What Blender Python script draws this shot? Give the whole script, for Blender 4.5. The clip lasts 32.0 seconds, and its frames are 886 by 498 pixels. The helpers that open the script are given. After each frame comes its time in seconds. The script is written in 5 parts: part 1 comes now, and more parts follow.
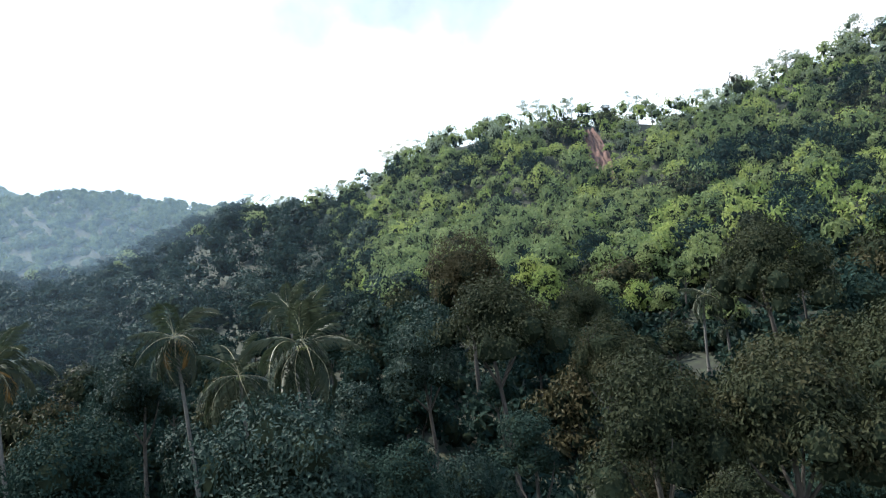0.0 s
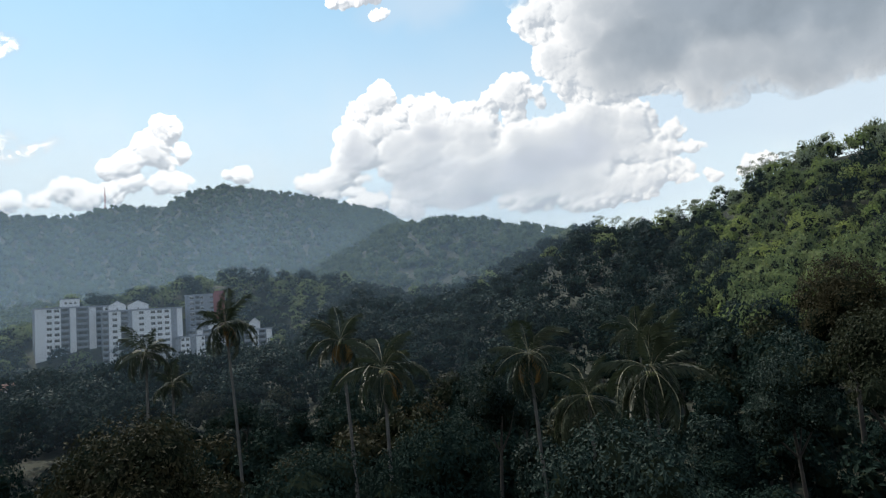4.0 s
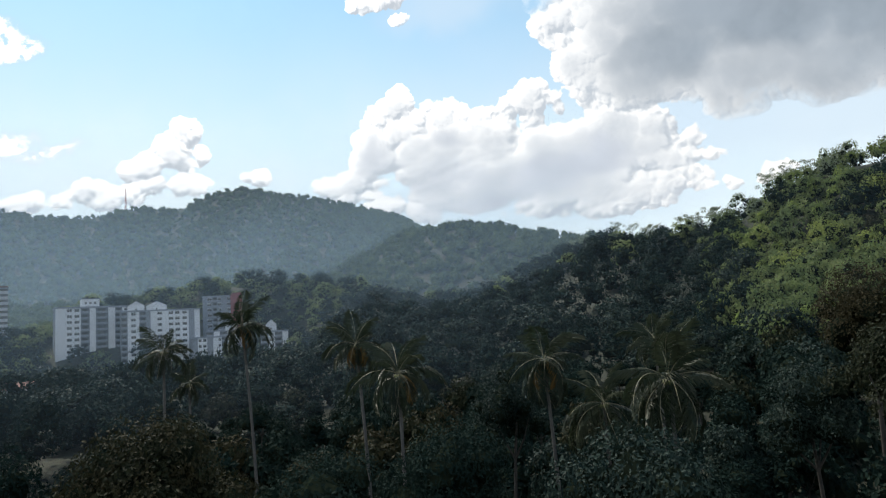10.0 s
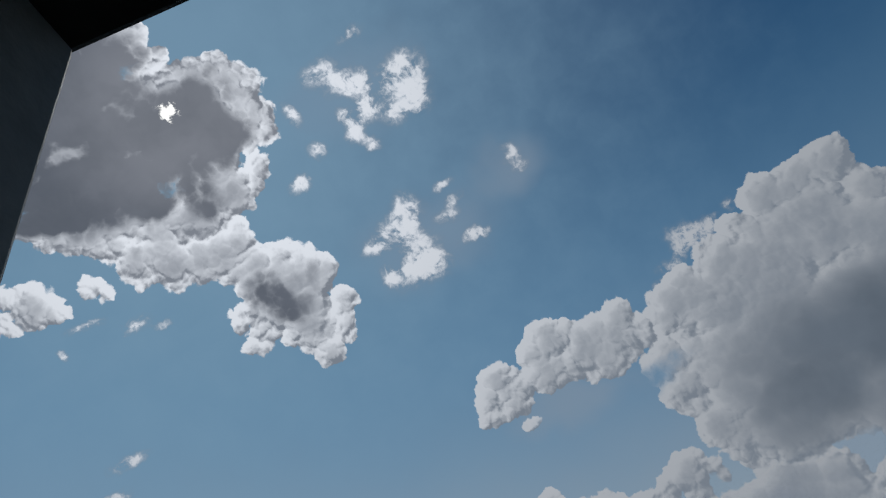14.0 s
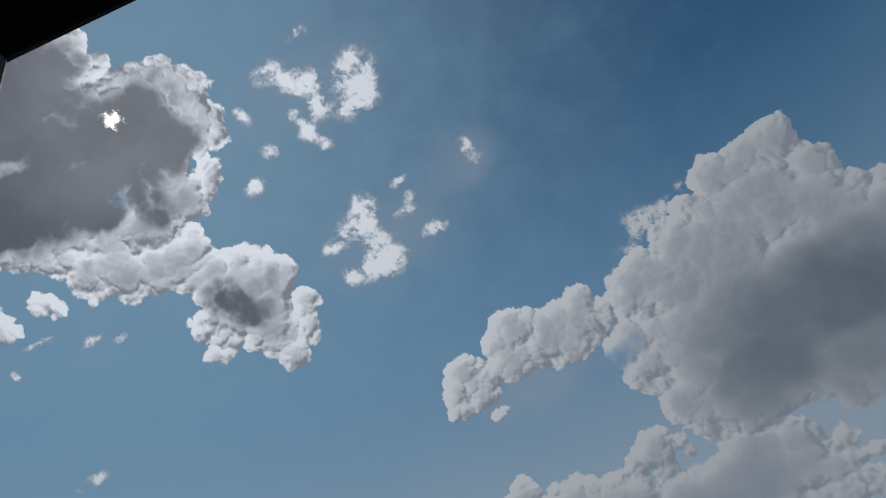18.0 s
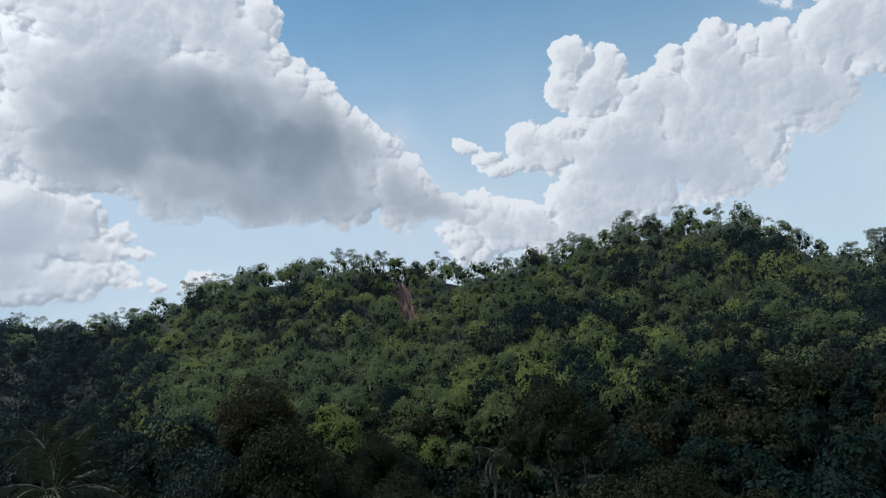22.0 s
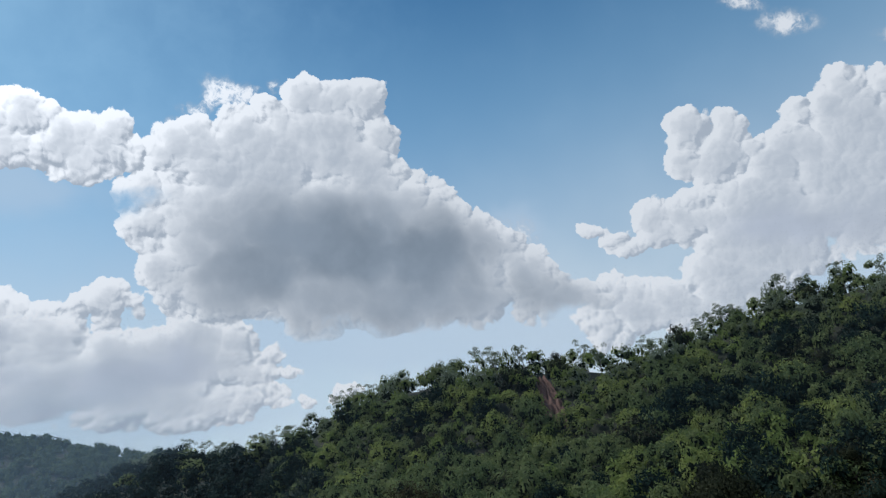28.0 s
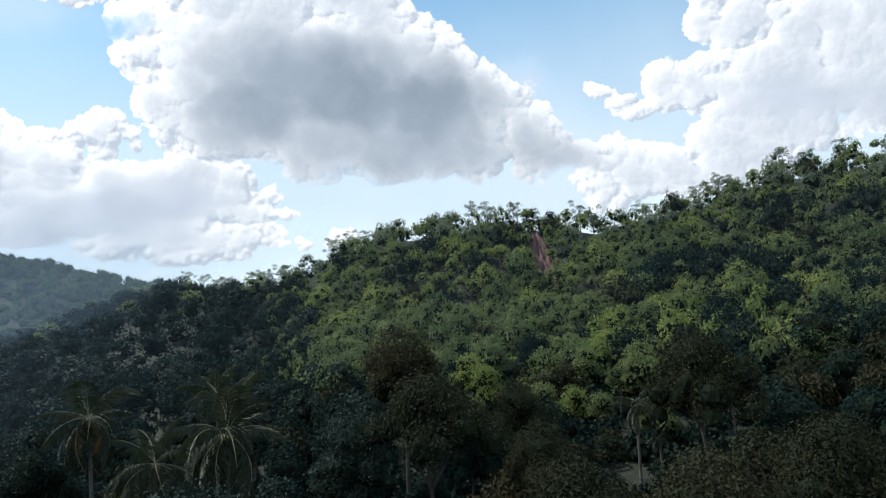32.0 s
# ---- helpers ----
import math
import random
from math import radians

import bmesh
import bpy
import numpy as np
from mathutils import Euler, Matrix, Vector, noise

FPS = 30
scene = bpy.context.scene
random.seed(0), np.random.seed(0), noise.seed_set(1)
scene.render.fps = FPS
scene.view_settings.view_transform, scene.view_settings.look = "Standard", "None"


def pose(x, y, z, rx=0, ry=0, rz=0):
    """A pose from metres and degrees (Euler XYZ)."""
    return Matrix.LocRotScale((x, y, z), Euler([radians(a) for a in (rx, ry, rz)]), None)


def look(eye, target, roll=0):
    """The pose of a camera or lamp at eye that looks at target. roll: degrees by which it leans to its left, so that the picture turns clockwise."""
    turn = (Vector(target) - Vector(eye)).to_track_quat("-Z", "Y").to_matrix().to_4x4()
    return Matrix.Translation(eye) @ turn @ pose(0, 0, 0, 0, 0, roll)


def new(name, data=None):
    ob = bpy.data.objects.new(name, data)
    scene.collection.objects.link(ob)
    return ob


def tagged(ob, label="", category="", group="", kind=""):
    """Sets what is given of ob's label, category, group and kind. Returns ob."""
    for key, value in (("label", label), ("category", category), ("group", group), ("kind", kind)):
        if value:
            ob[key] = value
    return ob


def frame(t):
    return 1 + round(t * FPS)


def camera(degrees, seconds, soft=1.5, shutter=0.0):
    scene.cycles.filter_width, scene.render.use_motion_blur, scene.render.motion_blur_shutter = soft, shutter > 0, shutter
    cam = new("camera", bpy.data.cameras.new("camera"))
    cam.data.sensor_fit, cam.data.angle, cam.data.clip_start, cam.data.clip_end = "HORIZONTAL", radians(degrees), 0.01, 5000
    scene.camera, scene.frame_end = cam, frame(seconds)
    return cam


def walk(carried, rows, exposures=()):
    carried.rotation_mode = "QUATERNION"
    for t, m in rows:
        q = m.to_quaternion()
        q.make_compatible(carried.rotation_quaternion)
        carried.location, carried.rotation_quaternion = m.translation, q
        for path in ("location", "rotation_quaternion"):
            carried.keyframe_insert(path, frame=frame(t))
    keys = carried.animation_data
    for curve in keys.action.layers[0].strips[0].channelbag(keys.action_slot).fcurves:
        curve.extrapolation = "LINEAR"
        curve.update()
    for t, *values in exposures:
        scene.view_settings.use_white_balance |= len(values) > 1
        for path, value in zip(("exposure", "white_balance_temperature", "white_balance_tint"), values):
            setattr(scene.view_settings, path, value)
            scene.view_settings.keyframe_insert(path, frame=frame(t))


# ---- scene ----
import itertools
from collections import defaultdict

# ------------------------------------------------------------ camera
cam = camera(65.4, 32.0, soft=1.25)
TURNS = """0 -0.44 2.17 7.88
0.5 -0.75 2.05 7.11
1 5.07 2.27 9.89
1.5 18.64 9.81 6.92
2 29.20 11.29 5.31
2.5 26.56 8.85 5.48
4.5 29.24 7.01 4.57
5 30.34 6.85 4.21
5.5 30.28 6.67 4.12
6 30.69 6.40 4.01
6.5 30.44 6.31 3.73
7 30.79 6.76 3.96
7.5 29.72 6.78 3.70
8 30.28 7.00 3.65
8.5 29.62 6.92 3.22
9 29.34 7.74 4.17
9.5 29.10 7.57 4.36
10 29.27 7.75 4.16
10.5 32.45 9.51 4.57
11 34.77 10.82 6.31
11.5 37.22 15.76 9.00
12 46.32 33.97 12.52
12.5 47.74 38.31 10.06
13 47.07 41.29 9.74
13.5 45.77 41.09 10.83
14 44.94 42.88 11.17
14.5 44.32 42.01 11.92
15 43.46 41.54 13.26
15.5 41.82 40.41 14.82
17.5 42.61 39.72 16.73
18 44.60 42.38 15.72
18.5 45.54 43.67 14.71
19 40.99 42.54 11.91
19.5 28.28 35.44 8.94
20 16.12 28.77 7.98
20.5 8.67 24.76 5.98
21 0.85 18.82 5.44
21.5 -12.13 13.88 6.02
22 -16.83 12.61 4.57
22.5 -19.71 15.31 2.44
23 -17.16 17.38 5.25
23.5 -7.20 20.06 11.52
24 3.96 19.21 9.93
24.5 6.62 17.29 10.16
26.5 7.09 15.08 9.82
27 6.38 18.55 10.66
27.5 2.92 20.90 8.70
28 -4.43 21.81 7.86
28.5 -10.80 20.10 7.56
29 -11.07 19.17 7.23
29.5 -10.59 18.09 6.36
30 -9.73 16.00 7.31
30.5 -10.26 14.74 6.47
31 -9.13 13.54 5.40
31.5 -7.89 11.13 4.83
32 -5.56 9.46 4.42"""
ROWS = [[float(v) for v in line.split()] for line in TURNS.split("\n")]
EXPOSURES = [(0.0, 1.4, 6300, 10), (1.0, 1.4, 6300, 10), (1.6, 0.3, 6500, 10), (2.0, -0.1, 6500, 10), (5.0, 0.05, 6600, 10), (10.4, 0.1, 6600, 10), (11.0, -0.1, 6500, 10), (12.0, -0.5, 6300, 10),
             (12.6, -1.45, 6000, 10), (18.4, -1.65, 6000, 10), (19.3, -1.7, 6150, 10), (20.0, -1.4, 6150, 10), (20.6, -1.05, 6150, 10), (21.0, -0.7, 6150, 10),
             (22.0, -0.35, 6050, 10), (24.0, -0.5, 6000, 10), (28.0, -0.48, 6000, 10), (30.0, -0.35, 6050, 10), (31.0, -0.2, 6200, 10), (32.0, 0.12, 6200, 10)]
walk(cam, [(t, pose(0, 0, 0, 90 + p, r, y)) for t, y, p, r in ROWS], EXPOSURES)

# ------------------------------------------------------------ sun and sky
SUN_AZ, SUN_EL = radians(66.1), radians(54.3)


def heading(az, el=0.0, r=1.0):
    """A point r metres away at az degrees to the left of +y and el degrees up."""
    a, e = radians(az), radians(el)
    return Vector((-math.sin(a) * math.cos(e), math.cos(a) * math.cos(e), math.sin(e))) * r


sun_data = bpy.data.lights.new("sun", "SUN")
sun_data.energy, sun_data.angle, sun_data.color = 4.0, radians(2.0), (1.0, 0.94, 0.82)
sun = new("sun", sun_data)
sun.matrix_world = look((0, 0, 0), -heading(66.1, 54.3))

CENTRAL_TOWER = [(14.3, 7.4, 2.0, 2.0), (11.7, 7.0, 2.2, 2.2), (9.4, 7.1, 2.2, 2.2), (7.3, 5.7, 2.3, 2.3), (15.2, 4.9, 1.9, 1.9), (10.7, 4.8, 4.7, 2.6), (-0.5, 2.9, 2.1, 2.1), (-2.7, -0.5, 1.8, 1.8), (-2.2, -3.3, 2.0, 2.0), (-1.2, -6.3, 2.0, 2.0), (0.3, -8.3, 1.8, 1.9), (1.4, 3.8, 1.9, 1.9), (4.2, 4.4, 2.3, 2.3), (2.9, 1.9, 3.7, 3.7), (6.4, 2.2, 4.7, 4.0), (11.2, 3.2, 3.5, 2.8), (14.2, 1.9, 2.8, 2.8), (16.3, 1.1, 2.0, 2.0)]
CENTRAL_BODY = [(5.3, -2.4, 7.9, 7.0), (12.8, -2.8, 10.3, 5.7), (17.8, -0.8, 2.8, 2.1), (19.9, -1.4, 1.8, 1.8), (22.0, -2.0, 1.7, 1.7), (24.4, -3.0, 1.5, 1.5), (26.7, -4.3, 1.7, 1.8), (21.7, -4.6, 6.0, 3.5), (27.0, -6.6, 4.0, 2.4), (13.5, -8.0, 12.6, 4.2), (24.2, -8.9, 9.5, 2.4), (4.1, -8.5, 6.1, 2.3), (30.9, -8.4, 4.8, 1.9), (16.4, -6.2, 13.5, 5.0), (5.1, -5.7, 7.0, 5.2)]
WESTERN_PUFF = [(-10.3, 4.8, 1.7, 1.8), (-11.3, 5.5, 0.8, 0.9), (-9.0, 4.5, 1.3, 1.3), (-15.4, 3.7, 1.4, 1.5), (-13.5, 2.8, 1.5, 1.6), (-16.7, 2.3, 1.3, 1.4), (-15.2, 1.4, 2.2, 1.2), (-17.3, 1.0, 1.0, 0.9), (-11.9, 2.2, 2.5, 1.5), (-8.9, 2.5, 2.1, 1.9), (-6.7, 3.3, 1.7, 1.7), (-4.6, 3.9, 1.6, 1.6), (-3.9, 2.6, 1.6, 1.6), (-7.1, 1.5, 2.6, 1.3), (-14.2, -0.8, 0.7, 0.3), (-11.9, 3.3, 2.1, 2.2), (-14.5, 2.2, 2.5, 1.6), (-7.8, 3.1, 2.2, 1.9), (-5.5, 2.6, 2.2, 1.8)]
LOW_CUMULUS = [(-16.0, -7.4, 1.5, 1.7), (-17.4, -8.6, 1.3, 1.5), (-18.4, -10.3, 1.9, 2.0), (-19.4, -12.3, 1.8, 2.0), (-20.9, -13.2, 1.7, 1.5), (-22.6, -13.3, 1.7, 1.0), (-12.7, -8.8, 1.6, 1.7), (-14.2, -9.9, 1.8, 1.9), (-11.3, -9.5, 1.1, 1.2), (-5.2, -9.2, 2.0, 2.0), (-7.0, -9.7, 1.5, 1.5), (-3.4, -9.8, 1.3, 1.3), (-8.8, -11.2, 2.5, 2.6), (-12.2, -11.6, 4.6, 2.6), (-16.2, -11.2, 4.0, 3.0), (-21.7, -14.3, 3.0, 0.8)]
LOW_CUMULUS_EAST = [(-0.1, -9.7, 1.5, 1.5), (1.7, -9.9, 1.5, 1.5), (3.6, -10.1, 1.3, 1.3), (1.1, -12.0, 2.9, 2.8), (4.6, -11.9, 2.2, 2.1), (6.0, -10.8, 1.1, 1.1), (3.8, -14.0, 3.7, 2.3), (8.0, -14.6, 1.5, 0.6), (6.9, -13.3, 1.2, 1.2), (-2.6, -13.6, 5.4, 3.2), (-7.6, -14.7, 8.7, 2.7), (-1.0, -16.6, 8.6, 2.2), (-14.0, -15.8, 6.1, 1.5), (9.8, -17.0, 0.6, 0.5), (13.2, -16.5, 1.0, 0.6)]
EASTERN_HEAD = [(41.6, 6.4, 2.0, 2.0), (44.6, 6.5, 1.9, 1.9), (41.7, 3.8, 1.7, 1.7), (44.4, 4.1, 2.9, 2.9), (47.0, 5.3, 1.4, 1.4), (53.4, 10.3, 1.9, 2.0), (50.8, 8.2, 1.7, 1.7), (52.3, 8.5, 2.3, 2.4), (56.3, 10.4, 1.7, 1.8), (55.7, 7.1, 5.3, 4.1), (50.7, 5.0, 2.9, 2.6), (49.3, 3.2, 2.8, 2.9), (48.7, 0.4, 6.1, 3.1), (42.7, -0.9, 4.1, 2.2), (39.1, -1.3, 2.1, 2.1), (40.4, -2.6, 3.1, 1.7), (35.9, -3.2, 1.8, 0.9), (33.8, -2.9, 1.4, 0.6), (37.3, -4.0, 1.8, 0.9), (55.0, 2.2, 7.5, 5.8)]
EASTERN_BODY = [(60.9, 8.1, 5.7, 4.6), (58.4, 11.1, 2.2, 2.3), (62.9, 12.9, 3.2, 3.5), (63.2, 15.2, 2.8, 3.0), (66.2, 14.9, 4.0, 4.5), (69.6, 16.6, 4.7, 5.4), (48.4, -3.4, 6.2, 3.2), (35.8, -8.0, 1.8, 1.8), (35.4, -11.0, 2.8, 2.2), (38.0, -9.3, 2.6, 2.6), (42.1, -9.2, 4.2, 2.6), (46.5, -6.9, 5.2, 3.2), (67.3, 20.9, 4.2, 4.7), (12.9, -16.9, 0.9, 0.5)]
SUN_CLOUD = [(-27.0, 38.3, 1.3, 1.4), (-29.4, 40.6, 1.5, 1.6), (-30.3, 43.0, 1.2, 1.3), (-24.6, 35.3, 1.7, 1.8), (-23.5, 33.0, 1.5, 1.5), (-24.1, 31.1, 1.3, 1.3), (-24.1, 34.2, 2.0, 2.1), (-26.1, 29.3, 1.4, 1.4), (-27.4, 28.2, 1.4, 1.4), (-28.8, 26.9, 1.3, 1.3), (-29.9, 25.3, 1.2, 1.2), (-29.7, 28.8, 2.9, 3.0), (-31.2, 35.1, 8.9, 6.4), (-39.5, 38.8, 8.3, 7.4), (-45.3, 43.9, 8.1, 10.6), (-33.3, 45.1, 4.9, 4.3), (-44.9, 32.0, 2.6, 1.4), (-43.0, 30.0, 2.6, 0.9), (-40.2, 28.5, 2.0, 2.2)]
SUN_CLOUD_TAIL = [(-38.8, 25.8, 2.0, 2.2), (-36.2, 25.3, 2.7, 2.9), (-34.0, 24.1, 2.5, 2.6), (-36.1, 23.3, 2.1, 1.3), (-38.7, 24.1, 1.3, 0.9), (-27.9, 18.3, 3.5, 3.6), (-30.9, 20.8, 2.3, 2.4), (-25.1, 18.4, 1.5, 1.5), (-24.8, 15.4, 1.4, 1.4), (-25.3, 13.1, 1.3, 1.3), (-27.4, 12.0, 1.3, 1.3), (-28.4, 14.7, 2.4, 2.5), (-31.2, 16.8, 2.3, 2.4), (-33.0, 17.2, 1.5, 1.6), (-32.7, 15.2, 1.1, 1.2), (-27.8, 20.7, 1.7, 1.8), (-49.3, 26.2, 1.4, 1.7), (-47.6, 25.6, 1.8, 2.1), (-46.5, 24.5, 1.1, 1.3), (-49.0, 24.8, 2.3, 0.9), (-43.1, 25.4, 0.9, 1.0), (-42.5, 24.3, 0.6, 0.7), (-39.7, 30.7, 6.3, 3.0), (-33.6, 27.4, 4.7, 3.0), (-31.7, 23.7, 2.9, 2.5)]
HORIZON_PUFFS = [(-33.2, -6.5, 1.3, 1.3), (-34.6, -7.9, 1.7, 1.8), (-36.9, -8.4, 1.9, 1.3), (-38.6, -8.4, 0.7, 0.8), (-36.0, -10.5, 2.9, 1.3), (-38.4, -10.6, 1.8, 0.8), (-42.6, -9.7, 2.2, 1.1), (-46.9, -9.2, 1.7, 0.9), (-40.6, -10.4, 2.6, 0.9), (-28.5, -11.4, 0.9, 0.7), (-29.5, -11.3, 0.7, 0.7), (-32.8, -8.2, 0.8, 0.9), (-52.2, -7.5, 2.3, 0.9)]
CREST_WISPS = [(2.7, 7.9, 1.5, 1.2), (4.2, 7.3, 1.6, 1.2), (0.9, 5.8, 1.2, 0.6), (-0.3, 4.8, 0.9, 0.5), (5.5, 7.5, 1.0, 0.6), (7.2, 8.2, 0.6, 0.7), (2.0, 6.7, 1.1, 0.7), (27.1, -3.8, 2.7, 2.4)]
NEAR_WISPS = [(-17.4, 33.8, 1.8, 1.3), (-15.8, 32.1, 2.2, 1.2), (-13.5, 30.6, 2.9, 1.6), (-10.3, 30.6, 1.9, 2.0), (-10.8, 28.1, 1.4, 1.9), (-12.8, 28.1, 1.7, 1.6), (-15.7, 29.1, 1.6, 1.2), (-17.2, 27.9, 1.1, 1.1), (-16.3, 26.5, 0.8, 0.8), (-21.1, 31.6, 0.8, 1.3), (-17.5, 29.5, 0.9, 0.9), (-20.7, 28.0, 0.9, 0.9), (-23.4, 25.8, 1.3, 0.8), (-6.4, 20.3, 1.0, 0.9), (-6.0, 19.0, 0.9, 0.7), (-13.3, 35.4, 1.5, 0.7)]
MIDDLE_WISPS = [(-16.1, 20.0, 1.7, 1.7), (-17.9, 18.6, 2.2, 1.7), (-16.8, 16.4, 2.1, 1.7), (-18.2, 14.9, 2.2, 1.5), (-16.1, 14.4, 1.5, 1.5), (-13.3, 18.0, 1.3, 0.8), (-12.3, 15.5, 1.4, 0.7), (-11.1, 15.2, 1.0, 0.5), (-19.9, 15.7, 1.0, 1.0), (-20.0, 18.0, 1.4, 0.8), (-12.2, 19.0, 1.0, 0.5), (-12.3, 20.4, 1.1, 0.4), (-41.2, 20.7, 1.9, 0.7), (-39.1, 19.9, 0.9, 0.4), (-47.4, 20.6, 0.4, 0.8), (-44.9, 22.2, 1.8, 0.5)]
WESTERN_WISPS = [(-45.8, 10.2, 2.1, 0.7), (-47.7, 7.7, 1.5, 0.7), (-45.5, 4.4, 2.5, 1.4), (-43.3, 2.3, 2.0, 0.9), (-47.3, 3.4, 1.4, 0.7), (-58.6, 4.4, 2.5, 1.5), (-58.9, 5.9, 1.3, 1.4), (-44.7, 3.5, 2.4, 1.5), (-43.5, 2.2, 1.6, 0.6), (-46.3, -4.5, 2.8, 1.2), (-43.5, -5.8, 2.5, 0.7), (58.0, 14.9, 2.8, 0.8), (48.2, 15.7, 2.6, 1.2), (44.5, 17.0, 1.8, 0.6)]
UNDERSIDES = [(8.6, -3.1, 7.5, 3.8), (16.6, -3.9, 7.9, 4.0), (7.1, -4.9, 7.5, 5.2), (4.1, -7.5, 5.1, 2.8), (18.4, -4.9, 7.4, 3.3), (14.6, -6.2, 12.1, 5.7), (24.3, -7.5, 9.1, 3.8), (18.1, -11.0, 12.9, 2.8), (31.7, -8.6, 5.2, 2.1)]
LOW_UNDERSIDES = [(-6.7, -15.0, 7.9, 2.0), (-15.1, -13.9, 4.4, 1.7), (-2.7, -14.0, 4.1, 2.3), (-9.8, -16.9, 11.0, 1.3), (-19.0, -11.1, 1.9, 1.7), (-12.6, -10.9, 2.1, 1.3), (1.0, -13.8, 2.8, 1.8), (56.9, -1.3, 9.5, 3.2), (65.2, 6.9, 5.1, 4.7), (49.2, -2.1, 5.6, 2.1)]
SUN_UNDERSIDE = [(-39.6, 36.7, 9.2, 5.9), (-32.0, 32.7, 6.1, 5.0), (-28.4, 35.4, 4.3, 3.5), (-29.8, 18.1, 3.5, 2.9), (-39.2, 42.9, 8.6, 7.3), (-33.6, 42.1, 4.1, 2.9), (-27.2, 32.6, 1.9, 2.0), (-31.8, 27.3, 1.9, 1.2), (-41.7, 32.7, 4.8, 3.0), (-36.1, 30.7, 5.1, 2.5), (-44.5, 32.9, 2.6, 2.0)]
VEILS = [(17.9, -13.4, 19.1, 2.8), (-1.0, -17.7, 15.2, 2.7), (-16.0, -15.9, 10.4, 2.1), (32.9, -11.4, 6.8, 2.8), (12.5, -10.3, 14.0, 3.3), (63.9, 1.2, 8.2, 5.9), (25.8, -10.9, 11.2, 3.0), (51.7, -6.6, 10.3, 3.8), (-10.8, -0.3, 6.3, 2.2), (27.6, -2.4, 2.7, 2.3), (-15.5, 16.9, 7.3, 4.4), (-6.6, 19.3, 3.3, 2.8), (-15.7, 31.3, 7.3, 4.3)]
CLOUD_FEET = [(-7.9, -1.3, 6.5, 1.5), (16.0, -14.1, 19.6, 2.9), (34.2, -11.0, 4.6, 2.1), (4.8, -11.8, 2.8, 1.4)]


class Nodes:
    """A short way to write node trees."""

    def __init__(self, tree):
        self.tree = tree
        tree.nodes.clear()

    def add(self, kind, inputs=None, **props):
        n = self.tree.nodes.new(kind)
        for k, v in props.items():
            setattr(n, k, v)
        for k, v in (inputs or {}).items():
            if isinstance(v, bpy.types.NodeSocket):
                self.tree.links.new(v, n.inputs[k])
            elif v is not None:
                n.inputs[k].default_value = v
        return n

    def math(self, op, a, b=None, c=None, clamp=False):
        return self.add("ShaderNodeMath", {0: a, 1: b, 2: c}, operation=op, use_clamp=clamp).outputs[0]

    def vec(self, op, a, b=None, c=None):
        n = self.add("ShaderNodeVectorMath", {0: a, 1: b, 2: c}, operation=op)
        return n.outputs[1] if op in ("DOT_PRODUCT", "LENGTH") else n.outputs[0]

    def ramp(self, v, lo, hi, a=0.0, b=1.0, smooth=True):
        return self.add("ShaderNodeMapRange", {0: v, 1: lo, 2: hi, 3: a, 4: b},
                        interpolation_type="SMOOTHSTEP" if smooth else "LINEAR").outputs[0]

    def mix(self, f, a, b, blend="MIX"):
        n = self.add("ShaderNodeMix", {}, data_type="RGBA", blend_type=blend)
        for sock, v in ((n.inputs[0], f), (n.inputs[6], a), (n.inputs[7], b)):
            if isinstance(v, bpy.types.NodeSocket):
                self.tree.links.new(v, sock)
            else:
                sock.default_value = v if not isinstance(v, tuple) or len(v) == 4 else (*v, 1)
        return n.outputs[2]

    def noise(self, p, scale, detail=3.0, rough=0.55, dims="3D", color=False):
        n = self.add("ShaderNodeTexNoise", {"Vector": p, "Scale": scale, "Detail": detail, "Roughness": rough}, noise_dimensions=dims)
        return n.outputs[1] if color else n.outputs[0]


def thickness(g, p, blobs):
    """Soft thickness at p: a sum of smooth round patches, three to a vector."""
    uv = g.add("ShaderNodeSeparateXYZ", {0: p})
    uu = g.add("ShaderNodeCombineXYZ", {0: uv.outputs[0], 1: uv.outputs[0], 2: uv.outputs[0]}).outputs[0]
    vv = g.add("ShaderNodeCombineXYZ", {0: uv.outputs[1], 1: uv.outputs[1], 2: uv.outputs[1]}).outputs[0]
    total = None
    for i in range(0, len(blobs), 3):
        three = (list(blobs[i:i + 3]) + [(900, 900, 1, 1)] * 2)[:3]
        grow = 1.40
        dx = g.vec("MULTIPLY_ADD", uu, tuple(1 / (grow * b[2]) for b in three), tuple(-b[0] / (grow * b[2]) for b in three))
        dy = g.vec("MULTIPLY_ADD", vv, tuple(1 / (grow * b[3]) for b in three), tuple(-b[1] / (grow * b[3]) for b in three))
        d2 = g.vec("MULTIPLY_ADD", dy, dy, g.vec("MULTIPLY", dx, dx))
        w = g.vec("MAXIMUM", g.vec("MULTIPLY_ADD", d2, (-1, -1, -1), (1, 1, 1)), (0, 0, 0))
        total = g.vec("MULTIPLY_ADD", w, w, total if total else (0, 0, 0))
    return g.vec("DOT_PRODUCT", total, (1, 1, 1))


